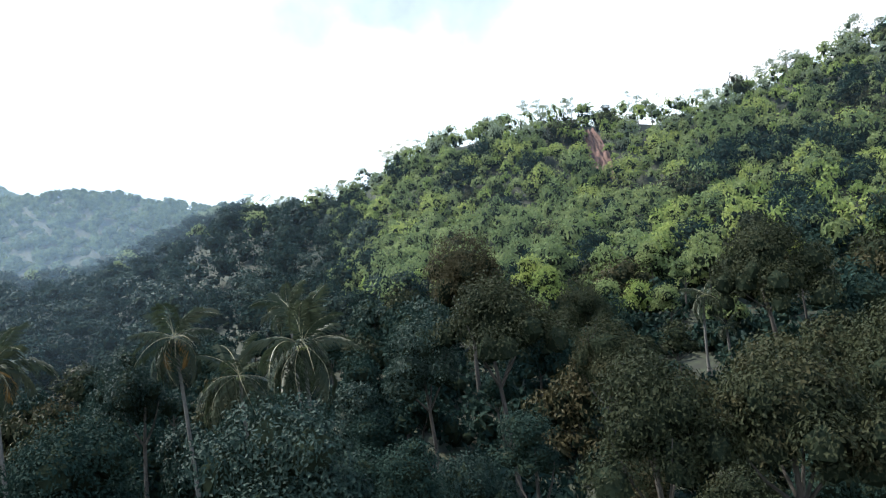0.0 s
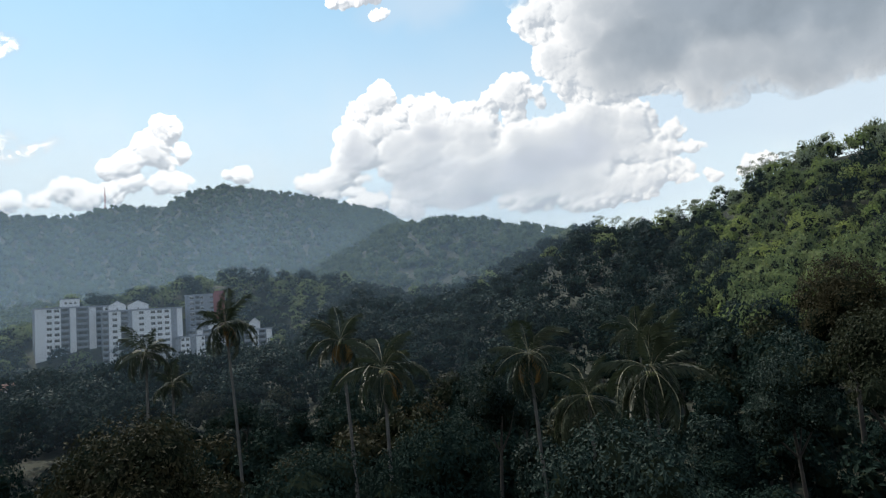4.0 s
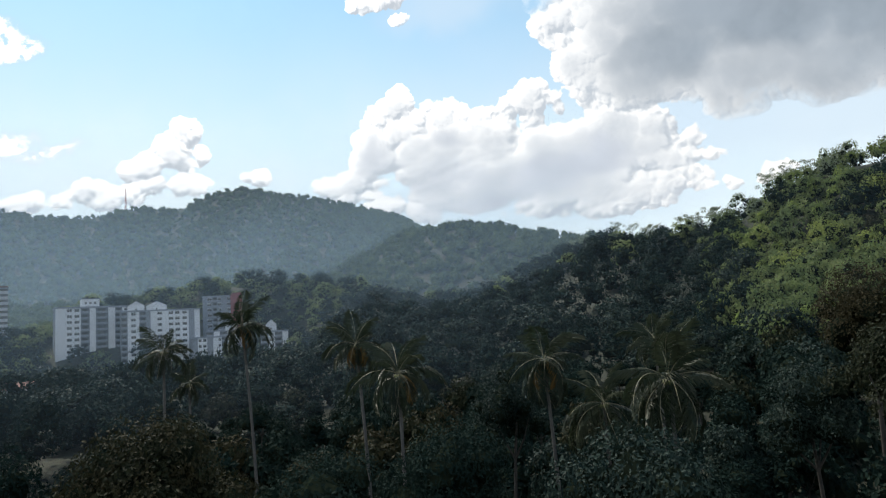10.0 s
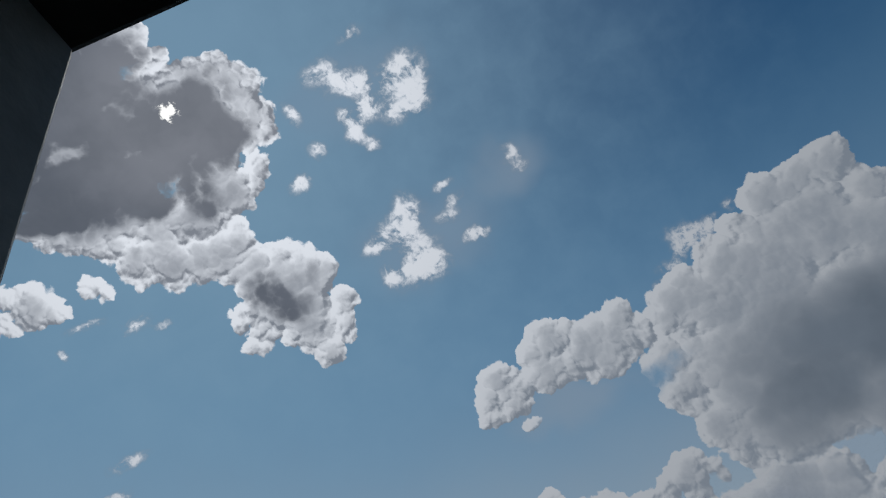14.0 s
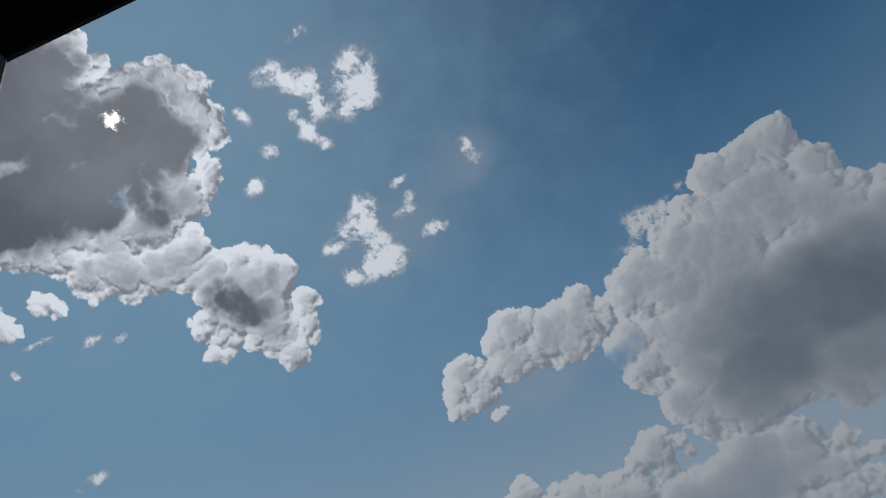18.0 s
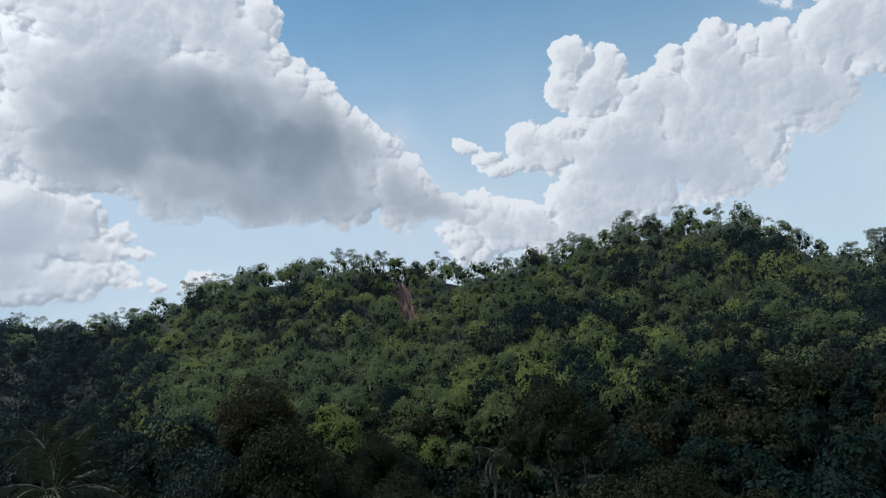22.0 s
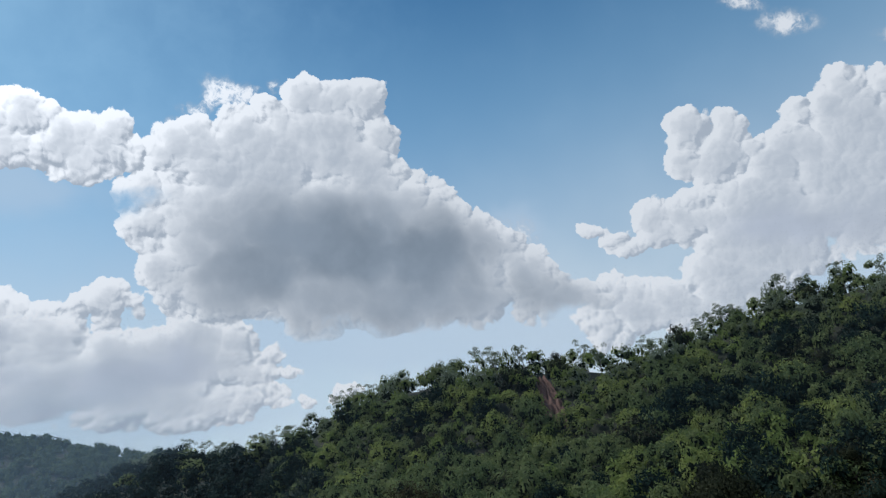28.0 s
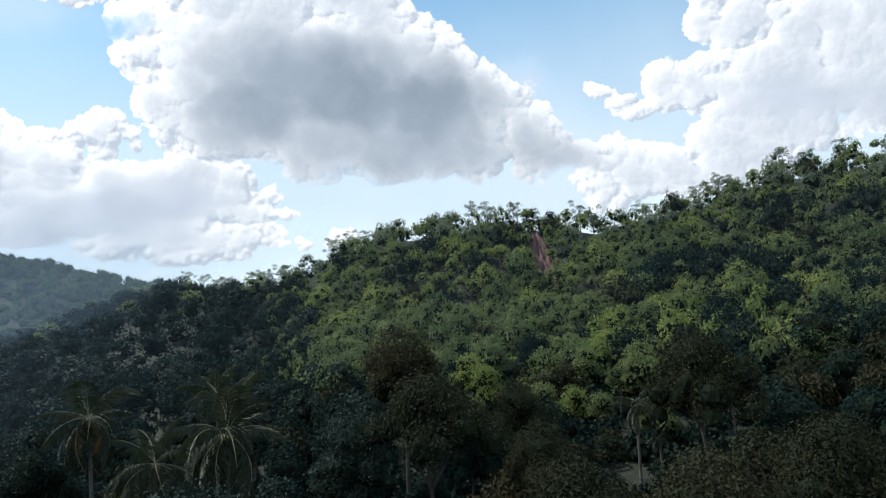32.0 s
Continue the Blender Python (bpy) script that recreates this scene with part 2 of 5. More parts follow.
def heap(g, p, blobs):
    """Height of a heap of round domes at p, in degrees: positive inside, with a crease where two domes meet."""
    uv = g.add("ShaderNodeSeparateXYZ", {0: p})
    uu = g.add("ShaderNodeCombineXYZ", {0: uv.outputs[0], 1: uv.outputs[0], 2: uv.outputs[0]}).outputs[0]
    vv = g.add("ShaderNodeCombineXYZ", {0: uv.outputs[1], 1: uv.outputs[1], 2: uv.outputs[1]}).outputs[0]
    total = None
    for i in range(0, len(blobs), 3):
        three = (list(blobs[i:i + 3]) + [(900, 900, 1, 1)] * 2)[:3]
        tall = [min(b[2], b[3], 3.2) for b in three]
        sx, sy = [math.sqrt(h) / b[2] for h, b in zip(tall, three)], [math.sqrt(h) / b[3] for h, b in zip(tall, three)]
        dx = g.vec("MULTIPLY_ADD", uu, tuple(sx), tuple(-b[0] * s for b, s in zip(three, sx)))
        dy = g.vec("MULTIPLY_ADD", vv, tuple(sy), tuple(-b[1] * s for b, s in zip(three, sy)))
        z = g.vec("SUBTRACT", tuple(tall), g.vec("MULTIPLY_ADD", dy, dy, g.vec("MULTIPLY", dx, dx)))
        total = g.vec("MAXIMUM", z, total) if total else z
    t = g.add("ShaderNodeSeparateXYZ", {0: total})
    return g.math("MAXIMUM", g.math("MAXIMUM", t.outputs[0], t.outputs[1]), g.math("MAXIMUM", t.outputs[2], -1.5))


world = bpy.data.worlds.new("sky")
scene.world = world
world.use_nodes = True
g = Nodes(world.node_tree)
way = g.add("ShaderNodeTexCoord").outputs["Generated"]
F0 = heading(15, 28)
R0 = Vector((math.cos(radians(15)), math.sin(radians(15)), 0))
U0 = R0.cross(F0)
k = g.math("DIVIDE", 2 * 57.2958, g.math("MAXIMUM", g.math("ADD", g.vec("DOT_PRODUCT", way, tuple(F0)), 1.0), 0.05))
P = g.add("ShaderNodeCombineXYZ", {0: g.math("MULTIPLY", g.vec("DOT_PRODUCT", way, tuple(R0)), k),
                                   1: g.math("MULTIPLY", g.vec("DOT_PRODUCT", way, tuple(U0)), k)}).outputs[0]
# drifting air bends the outlines at two scales; round heads swell out of them
bend = g.vec("SUBTRACT", g.noise(P, 0.22, 2.0, 0.5, "2D", True), (0.5, 0.5, 0.5))
curl = g.vec("SUBTRACT", g.noise(P, 1.3, 3.0, 0.55, "2D", True), (0.5, 0.5, 0.5))
Pw = g.vec("MULTIPLY_ADD", curl, (0.55, 0.55, 0), g.vec("MULTIPLY_ADD", bend, (1.3, 1.3, 0), P))


def heads(at):
    """Round cloud heads of four sizes, in degrees of height: high in their middle, low in the creases."""
    total = None
    for scale, share, feature in ((0.30, 0.34, "SMOOTH_F1"), (0.78, 0.42, "SMOOTH_F1"), (1.8, 0.36, "F1"), (4.0, 0.24, "F1")):
        n = g.add("ShaderNodeTexVoronoi", {"Vector": at, "Scale": scale}, voronoi_dimensions="2D", feature=feature)
        if feature == "SMOOTH_F1":
            n.inputs["Smoothness"].default_value = 0.22
        d = n.outputs["Distance"]
        r = 0.5 * share / scale
        h = g.math("MULTIPLY_ADD", g.math("MULTIPLY", d, d), -4 * r, 0.70 * r)
        total = g.math("ADD", h, total) if total else h
    return total


sun_uv = (-30.6, 36.5, 0)
to_sun = g.vec("NORMALIZE", g.vec("SUBTRACT", sun_uv, P))
STEP = 0.30
Ps = g.vec("MULTIPLY_ADD", to_sun, (STEP, STEP, 0), Pw)
billow, billow_s = heads(Pw), heads(Ps)
to_light = g.vec("LENGTH", g.vec("SUBTRACT", P, sun_uv))
near_sun = g.ramp(to_light, 4, 40, 1.0, 0.0)
frayed = g.math("SUBTRACT", g.noise(Pw, 0.7, 7.0, 0.62, "2D"), 0.5)
shreds = g.math("SUBTRACT", g.noise(Pw, 2.2, 5.0, 0.6, "2D"), 0.5)
white = g.mix(g.ramp(to_light, 4, 60, 1.0, 0.0), (1.0, 1.02, 1.03), (2.3, 2.3, 2.3))
shadow = g.mix(near_sun, (0.54, 0.60, 0.67), (0.62, 0.645, 0.70))


mottle = g.math("MULTIPLY", g.math("SUBTRACT", g.noise(Pw, 0.28, 4.0, 0.55, "2D"), 0.5), 0.7)


def cumulus(blobs, under, under_tone, edge, smooth_base, base_edge):
    """Coverage and colour of a layer of heaped clouds; under: how far each place is a shaded underside."""
    z = g.math("ADD", heap(g, Pw, blobs), billow)
    zs = g.math("ADD", heap(g, Ps, blobs), billow_s)
    # knobbly towards the rim, smooth over the middle and the shaded foot
    calm = g.math("MULTIPLY", g.math("MULTIPLY_ADD", under, -smooth_base, 1.0, clamp=True), g.math("MULTIPLY", g.ramp(z, 0.15, 1.9, 1.0, 0.20), g.math("MULTIPLY_ADD", mottle, 1.2, 0.9)))
    slope = g.math("MULTIPLY", g.math("SUBTRACT", z, zs), calm)
    outline = g.math("ADD", g.math("MULTIPLY_ADD", frayed, 0.9, z), g.math("MULTIPLY_ADD", shreds, 0.35, 0.30))
    soft = g.math("MULTIPLY_ADD", g.math("MULTIPLY", under, under), base_edge, edge)
    cover = g.ramp(outline, g.math("MULTIPLY", soft, -0.8), g.math("MULTIPLY", soft, 1.9))
    lit = g.math("MULTIPLY_ADD", slope, 0.44 / STEP, 0.62)
    lit = g.math("MULTIPLY_ADD", g.math("MULTIPLY", billow, calm), 0.22, g.math("MULTIPLY_ADD", mottle, 0.35, lit))
    # thin edges let the light through
    lit = g.math("ADD", lit, g.math("MULTIPLY", g.ramp(z, 0.0, 0.9, 0.45, 0.0), g.math("MULTIPLY_ADD", near_sun, 0.8, 0.2)))
    # the light dies away into the mass of the cloud
    lit = g.math("ADD", lit, g.ramp(z, 0.4, 3.0, 0.06, -0.24))
    tone = g.mix(g.ramp(lit, 0.0, 1.0), shadow, white)
    under_tone = g.mix(1.0, under_tone, g.mix(g.ramp(g.noise(Pw, 0.13, 4.0, 0.55, "2D"), 0.3, 0.7), (0.97, 0.98, 1.0), (1.22, 1.21, 1.22)), "MULTIPLY")
    return cover, g.mix(under, tone, under_tone)


Pu = g.vec("MULTIPLY_ADD", bend, (3.0, 3.0, 0), P)
low_under = g.math("MULTIPLY", g.ramp(g.math("ADD", thickness(g, Pu, LOW_UNDERSIDES), mottle), 0.0, 1.7), 0.9)
big_under = g.math("POWER", g.ramp(g.math("ADD", thickness(g, Pu, UNDERSIDES), g.math("MULTIPLY_ADD", billow, 0.22, g.math("MULTIPLY", mottle, 0.9))), 0.0, 3.0), 0.72)
sun_under = g.math("MULTIPLY", g.ramp(g.math("ADD", thickness(g, Pu, SUN_UNDERSIDE), g.math("MULTIPLY_ADD", billow, 0.6, g.math("MULTIPLY", mottle, 1.0))), 0.15, 1.05), 0.97)
veil = thickness(g, Pu, VEILS)
cover_veil = g.math("MULTIPLY", g.ramp(g.math("MULTIPLY_ADD", mottle, 0.5, veil), 0.0, 1.1), g.math("MULTIPLY_ADD", near_sun, -0.2, 0.62))
cover_far, tone_far = cumulus(LOW_CUMULUS + LOW_CUMULUS_EAST + EASTERN_HEAD + EASTERN_BODY + HORIZON_PUFFS, low_under, (0.52, 0.57, 0.64), 0.10, 0.7, 0.5)
cover_big, tone_big = cumulus(CENTRAL_TOWER + CENTRAL_BODY + WESTERN_PUFF, big_under, (0.29, 0.345, 0.40), 0.10, 0.95, 0.7)
cover_sun, tone_sun = cumulus(SUN_CLOUD + SUN_CLOUD_TAIL, sun_under, g.mix(g.ramp(to_light, 3, 14), (0.46, 0.475, 0.51), (0.27, 0.295, 0.34)), 0.13, 0.6, 0.3)
# the western puff and the foot of the great cloud dissolve downwards
foot = g.math("MULTIPLY", thickness(g, Pu, CLOUD_FEET), 1.3, clamp=True)
cover_big = g.math("MULTIPLY", cover_big, g.math("SUBTRACT", 1.0, g.ramp(g.math("MULTIPLY_ADD", frayed, 0.8, foot), 0.1, 1.0)))
thin = thickness(g, Pw, NEAR_WISPS + MIDDLE_WISPS + WESTERN_WISPS + CREST_WISPS)
lace = g.math("MULTIPLY", thin, g.math("MULTIPLY_ADD", frayed, 3.6, g.math("MULTIPLY_ADD", shreds, 1.8, g.math("MULTIPLY_ADD", billow, 0.6, 1.25))))
cover_wisp = g.math("MULTIPLY", g.ramp(lace, 0.03, 1.7), 0.97)
tone_wisp = g.mix(g.ramp(lace, 0.2, 1.4), shadow, white)
other = g.math("SUBTRACT", g.noise(way, 2.2, 6.0, 0.6), 0.45)
cover_other = g.math("MULTIPLY", g.ramp(other, 0.0, 0.15), g.ramp(g.vec("LENGTH", P), 75, 110))
# the sun stands behind the cloud and shows through a gap in it
sun_dist = g.math("MULTIPLY_ADD", g.noise(P, 1.4, 4.0, 0.65, "2D"), 2.4, to_light)
tone_sun = g.mix(g.ramp(sun_dist, 1.55, 2.1, 1.0, 0.0), tone_sun, (4.0, 3.8, 3.4))
el = g.math("ARCSINE", g.add("ShaderNodeSeparateXYZ", {0: way}).outputs[2])
sky = g.add("ShaderNodeTexSky", sky_type="NISHITA", sun_disc=False, sun_elevation=SUN_EL, sun_rotation=-SUN_AZ,
            air_density=1.0, dust_density=0.35, ozone_density=1.0)
# moist air whitens the sky towards the horizon and round the sun
clear = g.mix(1.0, sky.outputs[0], (0.50, 0.98, 1.05), "MULTIPLY")
clear = g.mix(g.ramp(el, 0.50, 1.05, 0.0, 0.95), clear, (0.30, 1.0, 2.4))
moist = g.math("MULTIPLY", g.ramp(el, 0.84, 0.08), g.ramp(g.noise(P, 0.035, 4, 0.55, "2D"), 0.2, 0.8, 0.72, 1.0))
clear = g.mix(moist, clear, g.mix(g.ramp(el, 0.25, 0.65), (6.4, 7.0, 7.2), (4.3, 6.2, 7.5)))
clear = g.mix(g.ramp(g.math("MULTIPLY_ADD", mottle, 16.0, to_light), 58, 4, 0.0, 0.9), clear, (3.9, 6.2, 8.0))
light = g.mix(1.0, clear, (0.138, 0.138, 0.138), "MULTIPLY")
for cover, tone in ((cover_other, white), (cover_veil, g.mix(near_sun, (0.64, 0.78, 0.92), (0.55, 0.76, 0.98))), (cover_far, tone_far), (cover_wisp, tone_wisp),
                    (cover_big, tone_big), (cover_sun, tone_sun)):
    light = g.mix(cover, light, tone)
g.add("ShaderNodeOutputWorld", {0: g.add("ShaderNodeBackground", {0: light, 1: 1.0}).outputs[0]})


# ------------------------------------------------------------ materials
def material(name):
    m = bpy.data.materials.new(name)
    m.use_nodes = True
    return m, Nodes(m.node_tree)


def finish(m, n, shader):
    n.add("ShaderNodeOutputMaterial", {0: shader})
    return m


def plain(name, color, rough=0.7, metal=0.0, grain=8.0, spread=0.18, bump=0.0, stains=0.6, gloss=0.5):
    """Paint, render, metal or stone: a base colour with grain and larger stains."""
    m, n = material(name)
    p = n.add("ShaderNodeTexCoord").outputs["Object"]
    fine, broad = n.noise(p, grain, 5), n.noise(p, stains, 4)
    f = n.math("MULTIPLY_ADD", broad, 0.6, n.math("MULTIPLY", fine, 0.4))
    lo, hi = tuple(c * (1 - spread) for c in color), tuple(min(1, c * (1 + spread)) for c in color)
    col = n.mix(n.ramp(f, 0.3, 0.7), lo, hi)
    s = n.add("ShaderNodeBsdfPrincipled", {"Base Color": col, "Roughness": rough, "Metallic": metal, "Specular IOR Level": gloss})
    if bump:
        b = n.add("ShaderNodeBump", {"Strength": bump, "Distance": 0.02, "Height": fine})
        n.tree.links.new(b.outputs[0], s.inputs["Normal"])
    return finish(m, n, s.outputs[0])


def foliage(name, dark, light, tint, through_light=0.3, rough=0.65, tint_share=0.15, gloss=0.12):
    """Leaves: colour varies leaf by leaf, tree by tree and over the hill."""
    m, n = material(name)
    geo = n.add("ShaderNodeNewGeometry")
    own = n.add("ShaderNodeObjectInfo")
    leaf, where = geo.outputs["Random Per Island"], geo.outputs["Position"]
    patch = n.noise(where, 0.11, 3, 0.6)
    f = n.math("ADD", n.math("MULTIPLY", leaf, 0.45), n.math("MULTIPLY", n.ramp(patch, 0.3, 0.7), 0.55))
    col = n.mix(f, dark, light)
    pick = n.math("ADD", n.math("MULTIPLY", own.outputs["Random"], 0.5), n.math("MULTIPLY", n.noise(where, 0.7, 2), 0.9))
    col = n.mix(n.math("MULTIPLY", n.ramp(pick, 0.62, 0.95), tint_share * 4, clamp=True), col, tint)
    s = n.add("ShaderNodeBsdfPrincipled", {"Base Color": col, "Roughness": rough, "Specular IOR Level": gloss})
    t = n.add("ShaderNodeBsdfTranslucent", {0: n.mix(0.5, col, light)})
    both = n.add("ShaderNodeMixShader", {0: through_light, 1: s.outputs[0], 2: t.outputs[0]})
    return finish(m, n, both.outputs[0])


LEAF = {
    # valley leaves, darkened and blued: the cloud's shade is in their colour
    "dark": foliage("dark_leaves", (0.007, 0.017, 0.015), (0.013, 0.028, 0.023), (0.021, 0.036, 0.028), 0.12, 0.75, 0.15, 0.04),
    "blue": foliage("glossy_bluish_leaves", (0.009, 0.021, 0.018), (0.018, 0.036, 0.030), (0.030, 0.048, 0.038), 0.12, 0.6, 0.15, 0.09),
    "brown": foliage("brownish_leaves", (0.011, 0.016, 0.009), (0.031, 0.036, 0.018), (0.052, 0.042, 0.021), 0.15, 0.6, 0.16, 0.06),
    # hillside leaves, brightened: the sunlight on the slope is in their colour
    "lime": foliage("yellow_green_leaves", (0.056, 0.094, 0.030), (0.22, 0.28, 0.080), (0.29, 0.32, 0.10), 0.5),
    "hill": foliage("hillside_leaves", (0.040, 0.066, 0.032), (0.16, 0.21, 0.085), (0.21, 0.24, 0.10), 0.5),
    "grey": foliage("grey_green_leaves", (0.075, 0.105, 0.070), (0.21, 0.25, 0.17), (0.26, 0.29, 0.19), 0.55),
    "far": foliage("distant_leaves", (0.016, 0.034, 0.026), (0.12, 0.155, 0.075), (0.20, 0.225, 0.11), 0.4, 0.8, 0.15, 0.03),
}
PALM_LEAF = foliage("palm_leaflets", (0.012, 0.021, 0.012), (0.036, 0.050, 0.028), (0.06, 0.066, 0.04), 0.25, 0.45, 0.12, 0.15)
DRY_LEAF = foliage("dry_palm_leaflets", (0.16, 0.09, 0.03), (0.28, 0.17, 0.05), (0.30, 0.20, 0.08), 0.3, 0.6)
BARK = plain("bark", (0.045, 0.04, 0.036), 0.9, grain=6, spread=0.4, bump=0.5)
# near-black colour of the crown cores stands in for shade between the leaves
CORE_SHADE = plain("crown_core_shade", (0.015, 0.021, 0.014), 1.0, grain=6, spread=0.4, gloss=0.0)
PALM_BARK = plain("palm_bark", (0.10, 0.096, 0.09), 0.9, grain=9, spread=0.3, bump=0.5)
RACHIS = plain("palm_rib", (0.24, 0.22, 0.14), 0.5)


def ground_material():
    m, n = material("forest_ground")
    p = n.add("ShaderNodeTexCoord").outputs["Object"]
    f, b = n.noise(p, 0.9, 6), n.noise(p, 0.05, 4)
    col = n.mix(n.ramp(f, 0.35, 0.65), (0.012, 0.014, 0.009), (0.022, 0.029, 0.015))
    col = n.mix(n.ramp(b, 0.55, 0.8, 0, 0.5), col, (0.035, 0.027, 0.018))
    s = n.add("ShaderNodeBsdfPrincipled", {"Base Color": col, "Roughness": 0.95})
    return finish(m, n, s.outputs[0])


GROUND = ground_material()
EARTH = plain("red_earth", (0.095, 0.052, 0.042), 0.95, grain=1.6, spread=0.35, bump=0.6, stains=0.25)
WHITE_WALL = plain("white_painted_wall", (0.60, 0.62, 0.66), 0.75, grain=0.8, spread=0.10, stains=0.12)
BAND_WALL = plain("weathered_pale_wall", (0.42, 0.44, 0.48), 0.8, grain=0.8, spread=0.12, stains=0.12)
GREY_WALL = plain("grey_painted_wall", (0.22, 0.24, 0.28), 0.8, grain=0.8, spread=0.14, stains=0.1)
PALE_WALL = plain("pale_grey_wall", (0.20, 0.225, 0.27), 0.8, grain=0.7, spread=0.12, stains=0.15)
DARK_WALL = plain("dark_grey_wall", (0.11, 0.125, 0.15), 0.85, grain=0.7, spread=0.15)
RED_WALL = plain("red_brown_wall", (0.20, 0.055, 0.055), 0.8, grain=0.7, spread=0.15)
ROOF_TILE = plain("brown_roof_sheet", (0.13, 0.075, 0.062), 0.7, grain=2.0, spread=0.2)
METAL_ROOF = plain("pale_metal_roof", (0.17, 0.18, 0.20), 0.85, 0.0, grain=1.5)
CONCRETE = plain("raw_concrete", (0.22, 0.24, 0.25), 0.85, grain=12, spread=0.18, bump=0.25, stains=2.0)
# near-black base colour carries the darkness of the backlit underside
SOFFIT = plain("soffit_in_shade", (0.022, 0.021, 0.021), 0.9, grain=14, spread=0.2, bump=0.15)
WINDOW_DARK = plain("window_glass", (0.035, 0.04, 0.05), 0.12, grain=0.5, spread=0.3)
WINDOW_RIM = plain("window_frame_paint", (0.55, 0.56, 0.58), 0.5)
STEEL = plain("mast_paint", (0.45, 0.22, 0.20), 0.6)


# ------------------------------------------------------------ mesh helpers
def mesh_np(name, verts, groups, mats, shade=False):
    """A mesh from arrays. groups: (faces n x k, material index)."""
    me = bpy.data.meshes.new(name)
    verts = np.asarray(verts, dtype=np.float32)
    me.vertices.add(len(verts))
    me.vertices.foreach_set("co", verts.ravel())
    loops = np.concatenate([np.asarray(f).ravel() for f, _ in groups]).astype(np.int32)
    sizes = np.concatenate([np.full(len(f), np.asarray(f).shape[1]) for f, _ in groups]).astype(np.int32)
    starts = np.concatenate([[0], np.cumsum(sizes)[:-1]]).astype(np.int32)
    me.loops.add(len(loops))
    me.loops.foreach_set("vertex_index", loops)
    me.polygons.add(len(sizes))
    me.polygons.foreach_set("loop_start", starts)
    me.polygons.foreach_set("material_index", np.concatenate([np.full(len(f), i) for f, i in groups]).astype(np.int32))
    me.polygons.foreach_set("use_smooth", np.full(len(sizes), shade))
    me.update(calc_edges=True)
    for m in mats:
        me.materials.append(m)
    return me


def bm_mesh(name, bm, mats):
    me = bpy.data.meshes.new(name)
    bm.to_mesh(me)
    bm.free()
    for m in (mats if isinstance(mats, (list, tuple)) else [mats]):
        me.materials.append(m)
    return me


def part(name, me, parent, m=None, label=""):
    ob = new(name, me)
    ob.parent = parent
    if m is not None:
        ob.matrix_basis = m
    return tagged(ob, label)


def box(bm, x0, x1, y0, y1, z0, z1, mat=0, bevel=0.0):
    vs = [bm.verts.new(p) for p in itertools.product((x0, x1), (y0, y1), (z0, z1))]
    fs = [bm.faces.new([vs[i] for i in q]) for q in ((0, 1, 3, 2), (4, 6, 7, 5), (0, 4, 5, 1), (2, 3, 7, 6), (0, 2, 6, 4), (1, 5, 7, 3))]
    for f in fs:
        f.material_index = mat
    if bevel:
        edges = list({e for f in fs for e in f.edges})
        r = bmesh.ops.bevel(bm, geom=edges, offset=bevel, segments=1, affect="EDGES")
        for f in r["faces"]:
            f.material_index = mat
    return fs


def tube(points, radii, sides=8):
    """Verts and quads of a tapered tube along points."""
    pts = [Vector(p) for p in points]
    vs, fs = [], []
    for i, p in enumerate(pts):
        d = (pts[min(i + 1, len(pts) - 1)] - pts[max(i - 1, 0)]).normalized()
        a = d.orthogonal().normalized() if i == 0 else (a - d * a.dot(d)).normalized()
        b = d.cross(a)
        for s in range(sides):
            w = 2 * math.pi * s / sides
            vs.append(tuple(p + (a * math.cos(w) + b * math.sin(w)) * radii[i]))
    for i in range(len(pts) - 1):
        for s in range(sides):
            j = (s + 1) % sides
            fs.append((i * sides + s, i * sides + j, (i + 1) * sides + j, (i + 1) * sides + s))
    return np.array(vs), np.array(fs)


def joined(pieces):
    """Joins (verts, faces) pieces whose faces have the same number of corners."""
    vs, fs, at = [], [], 0
    for v, f in pieces:
        vs.append(v)
        fs.append(np.asarray(f) + at)
        at += len(v)
    return np.concatenate(vs), np.concatenate(fs)


# ------------------------------------------------------------ terrain
def table(text):
    return np.array([[float(v) for v in pair.split(":")] for pair in text.split()])


# canopy skyline of three ranges of hills: degrees to the left : degrees up
CREST_1 = table("-180:2 -110:4 -80:7 -52:9.6 -47.3:8.8 -45:11.5 -42:12.7 -38.3:13.8 -35:13.6 -32.5:13.5 -28.6:12.7 -24:11.6 -20:11.5 -17:12.2 "
                "-13.5:12.3 -10.3:12.8 -5.3:12.7 -0.5:12.1 2.5:11 4.8:9.4 9:8.5 13.7:8 14.9:8.6 17.4:7.7 20:6.4 23.6:5.0 27:4.1 30.5:3.8 34.4:5.1 37:5.9 41:6.4 46.6:6.8 50:6.2 "
                "56:5.0 61:3 65:2.5 80:2 180:2")
REACH_1 = table("-180:300 -80:200 -45:230 -30:240 -10:230 0:240 5:280 15:330 25:390 48:440 56:430 80:430 180:300")
CREST_2 = table("-180:2 5:4 12:7.4 18:8.3 20:8.8 24:9.7 26.8:10.1 30:9.5 32:8.8 35:7.2 40:5.6 50:4.6 65:4.5 80:4.5 120:4 180:2")
REACH_2 = table("-180:600 10:600 30:680 38:800 80:800 180:600")
CREST_3 = table("-180:2 20:5 26:6.8 28:8.3 30.4:9.7 32:10.9 36.7:12.2 40.4:12.9 44.9:13.7 47.6:13.1 49.8:11.9 53.3:12.1 55.7:11.3 59.3:11.3 "
                "63:11.8 70:12.3 85:11.3 100:9.3 140:3 180:2")
NEAR_110 = table("-180:-4 -80:-2 -30:-1.5 0:-1.5 10:-3.5 50:-5 65:-6 180:-5")
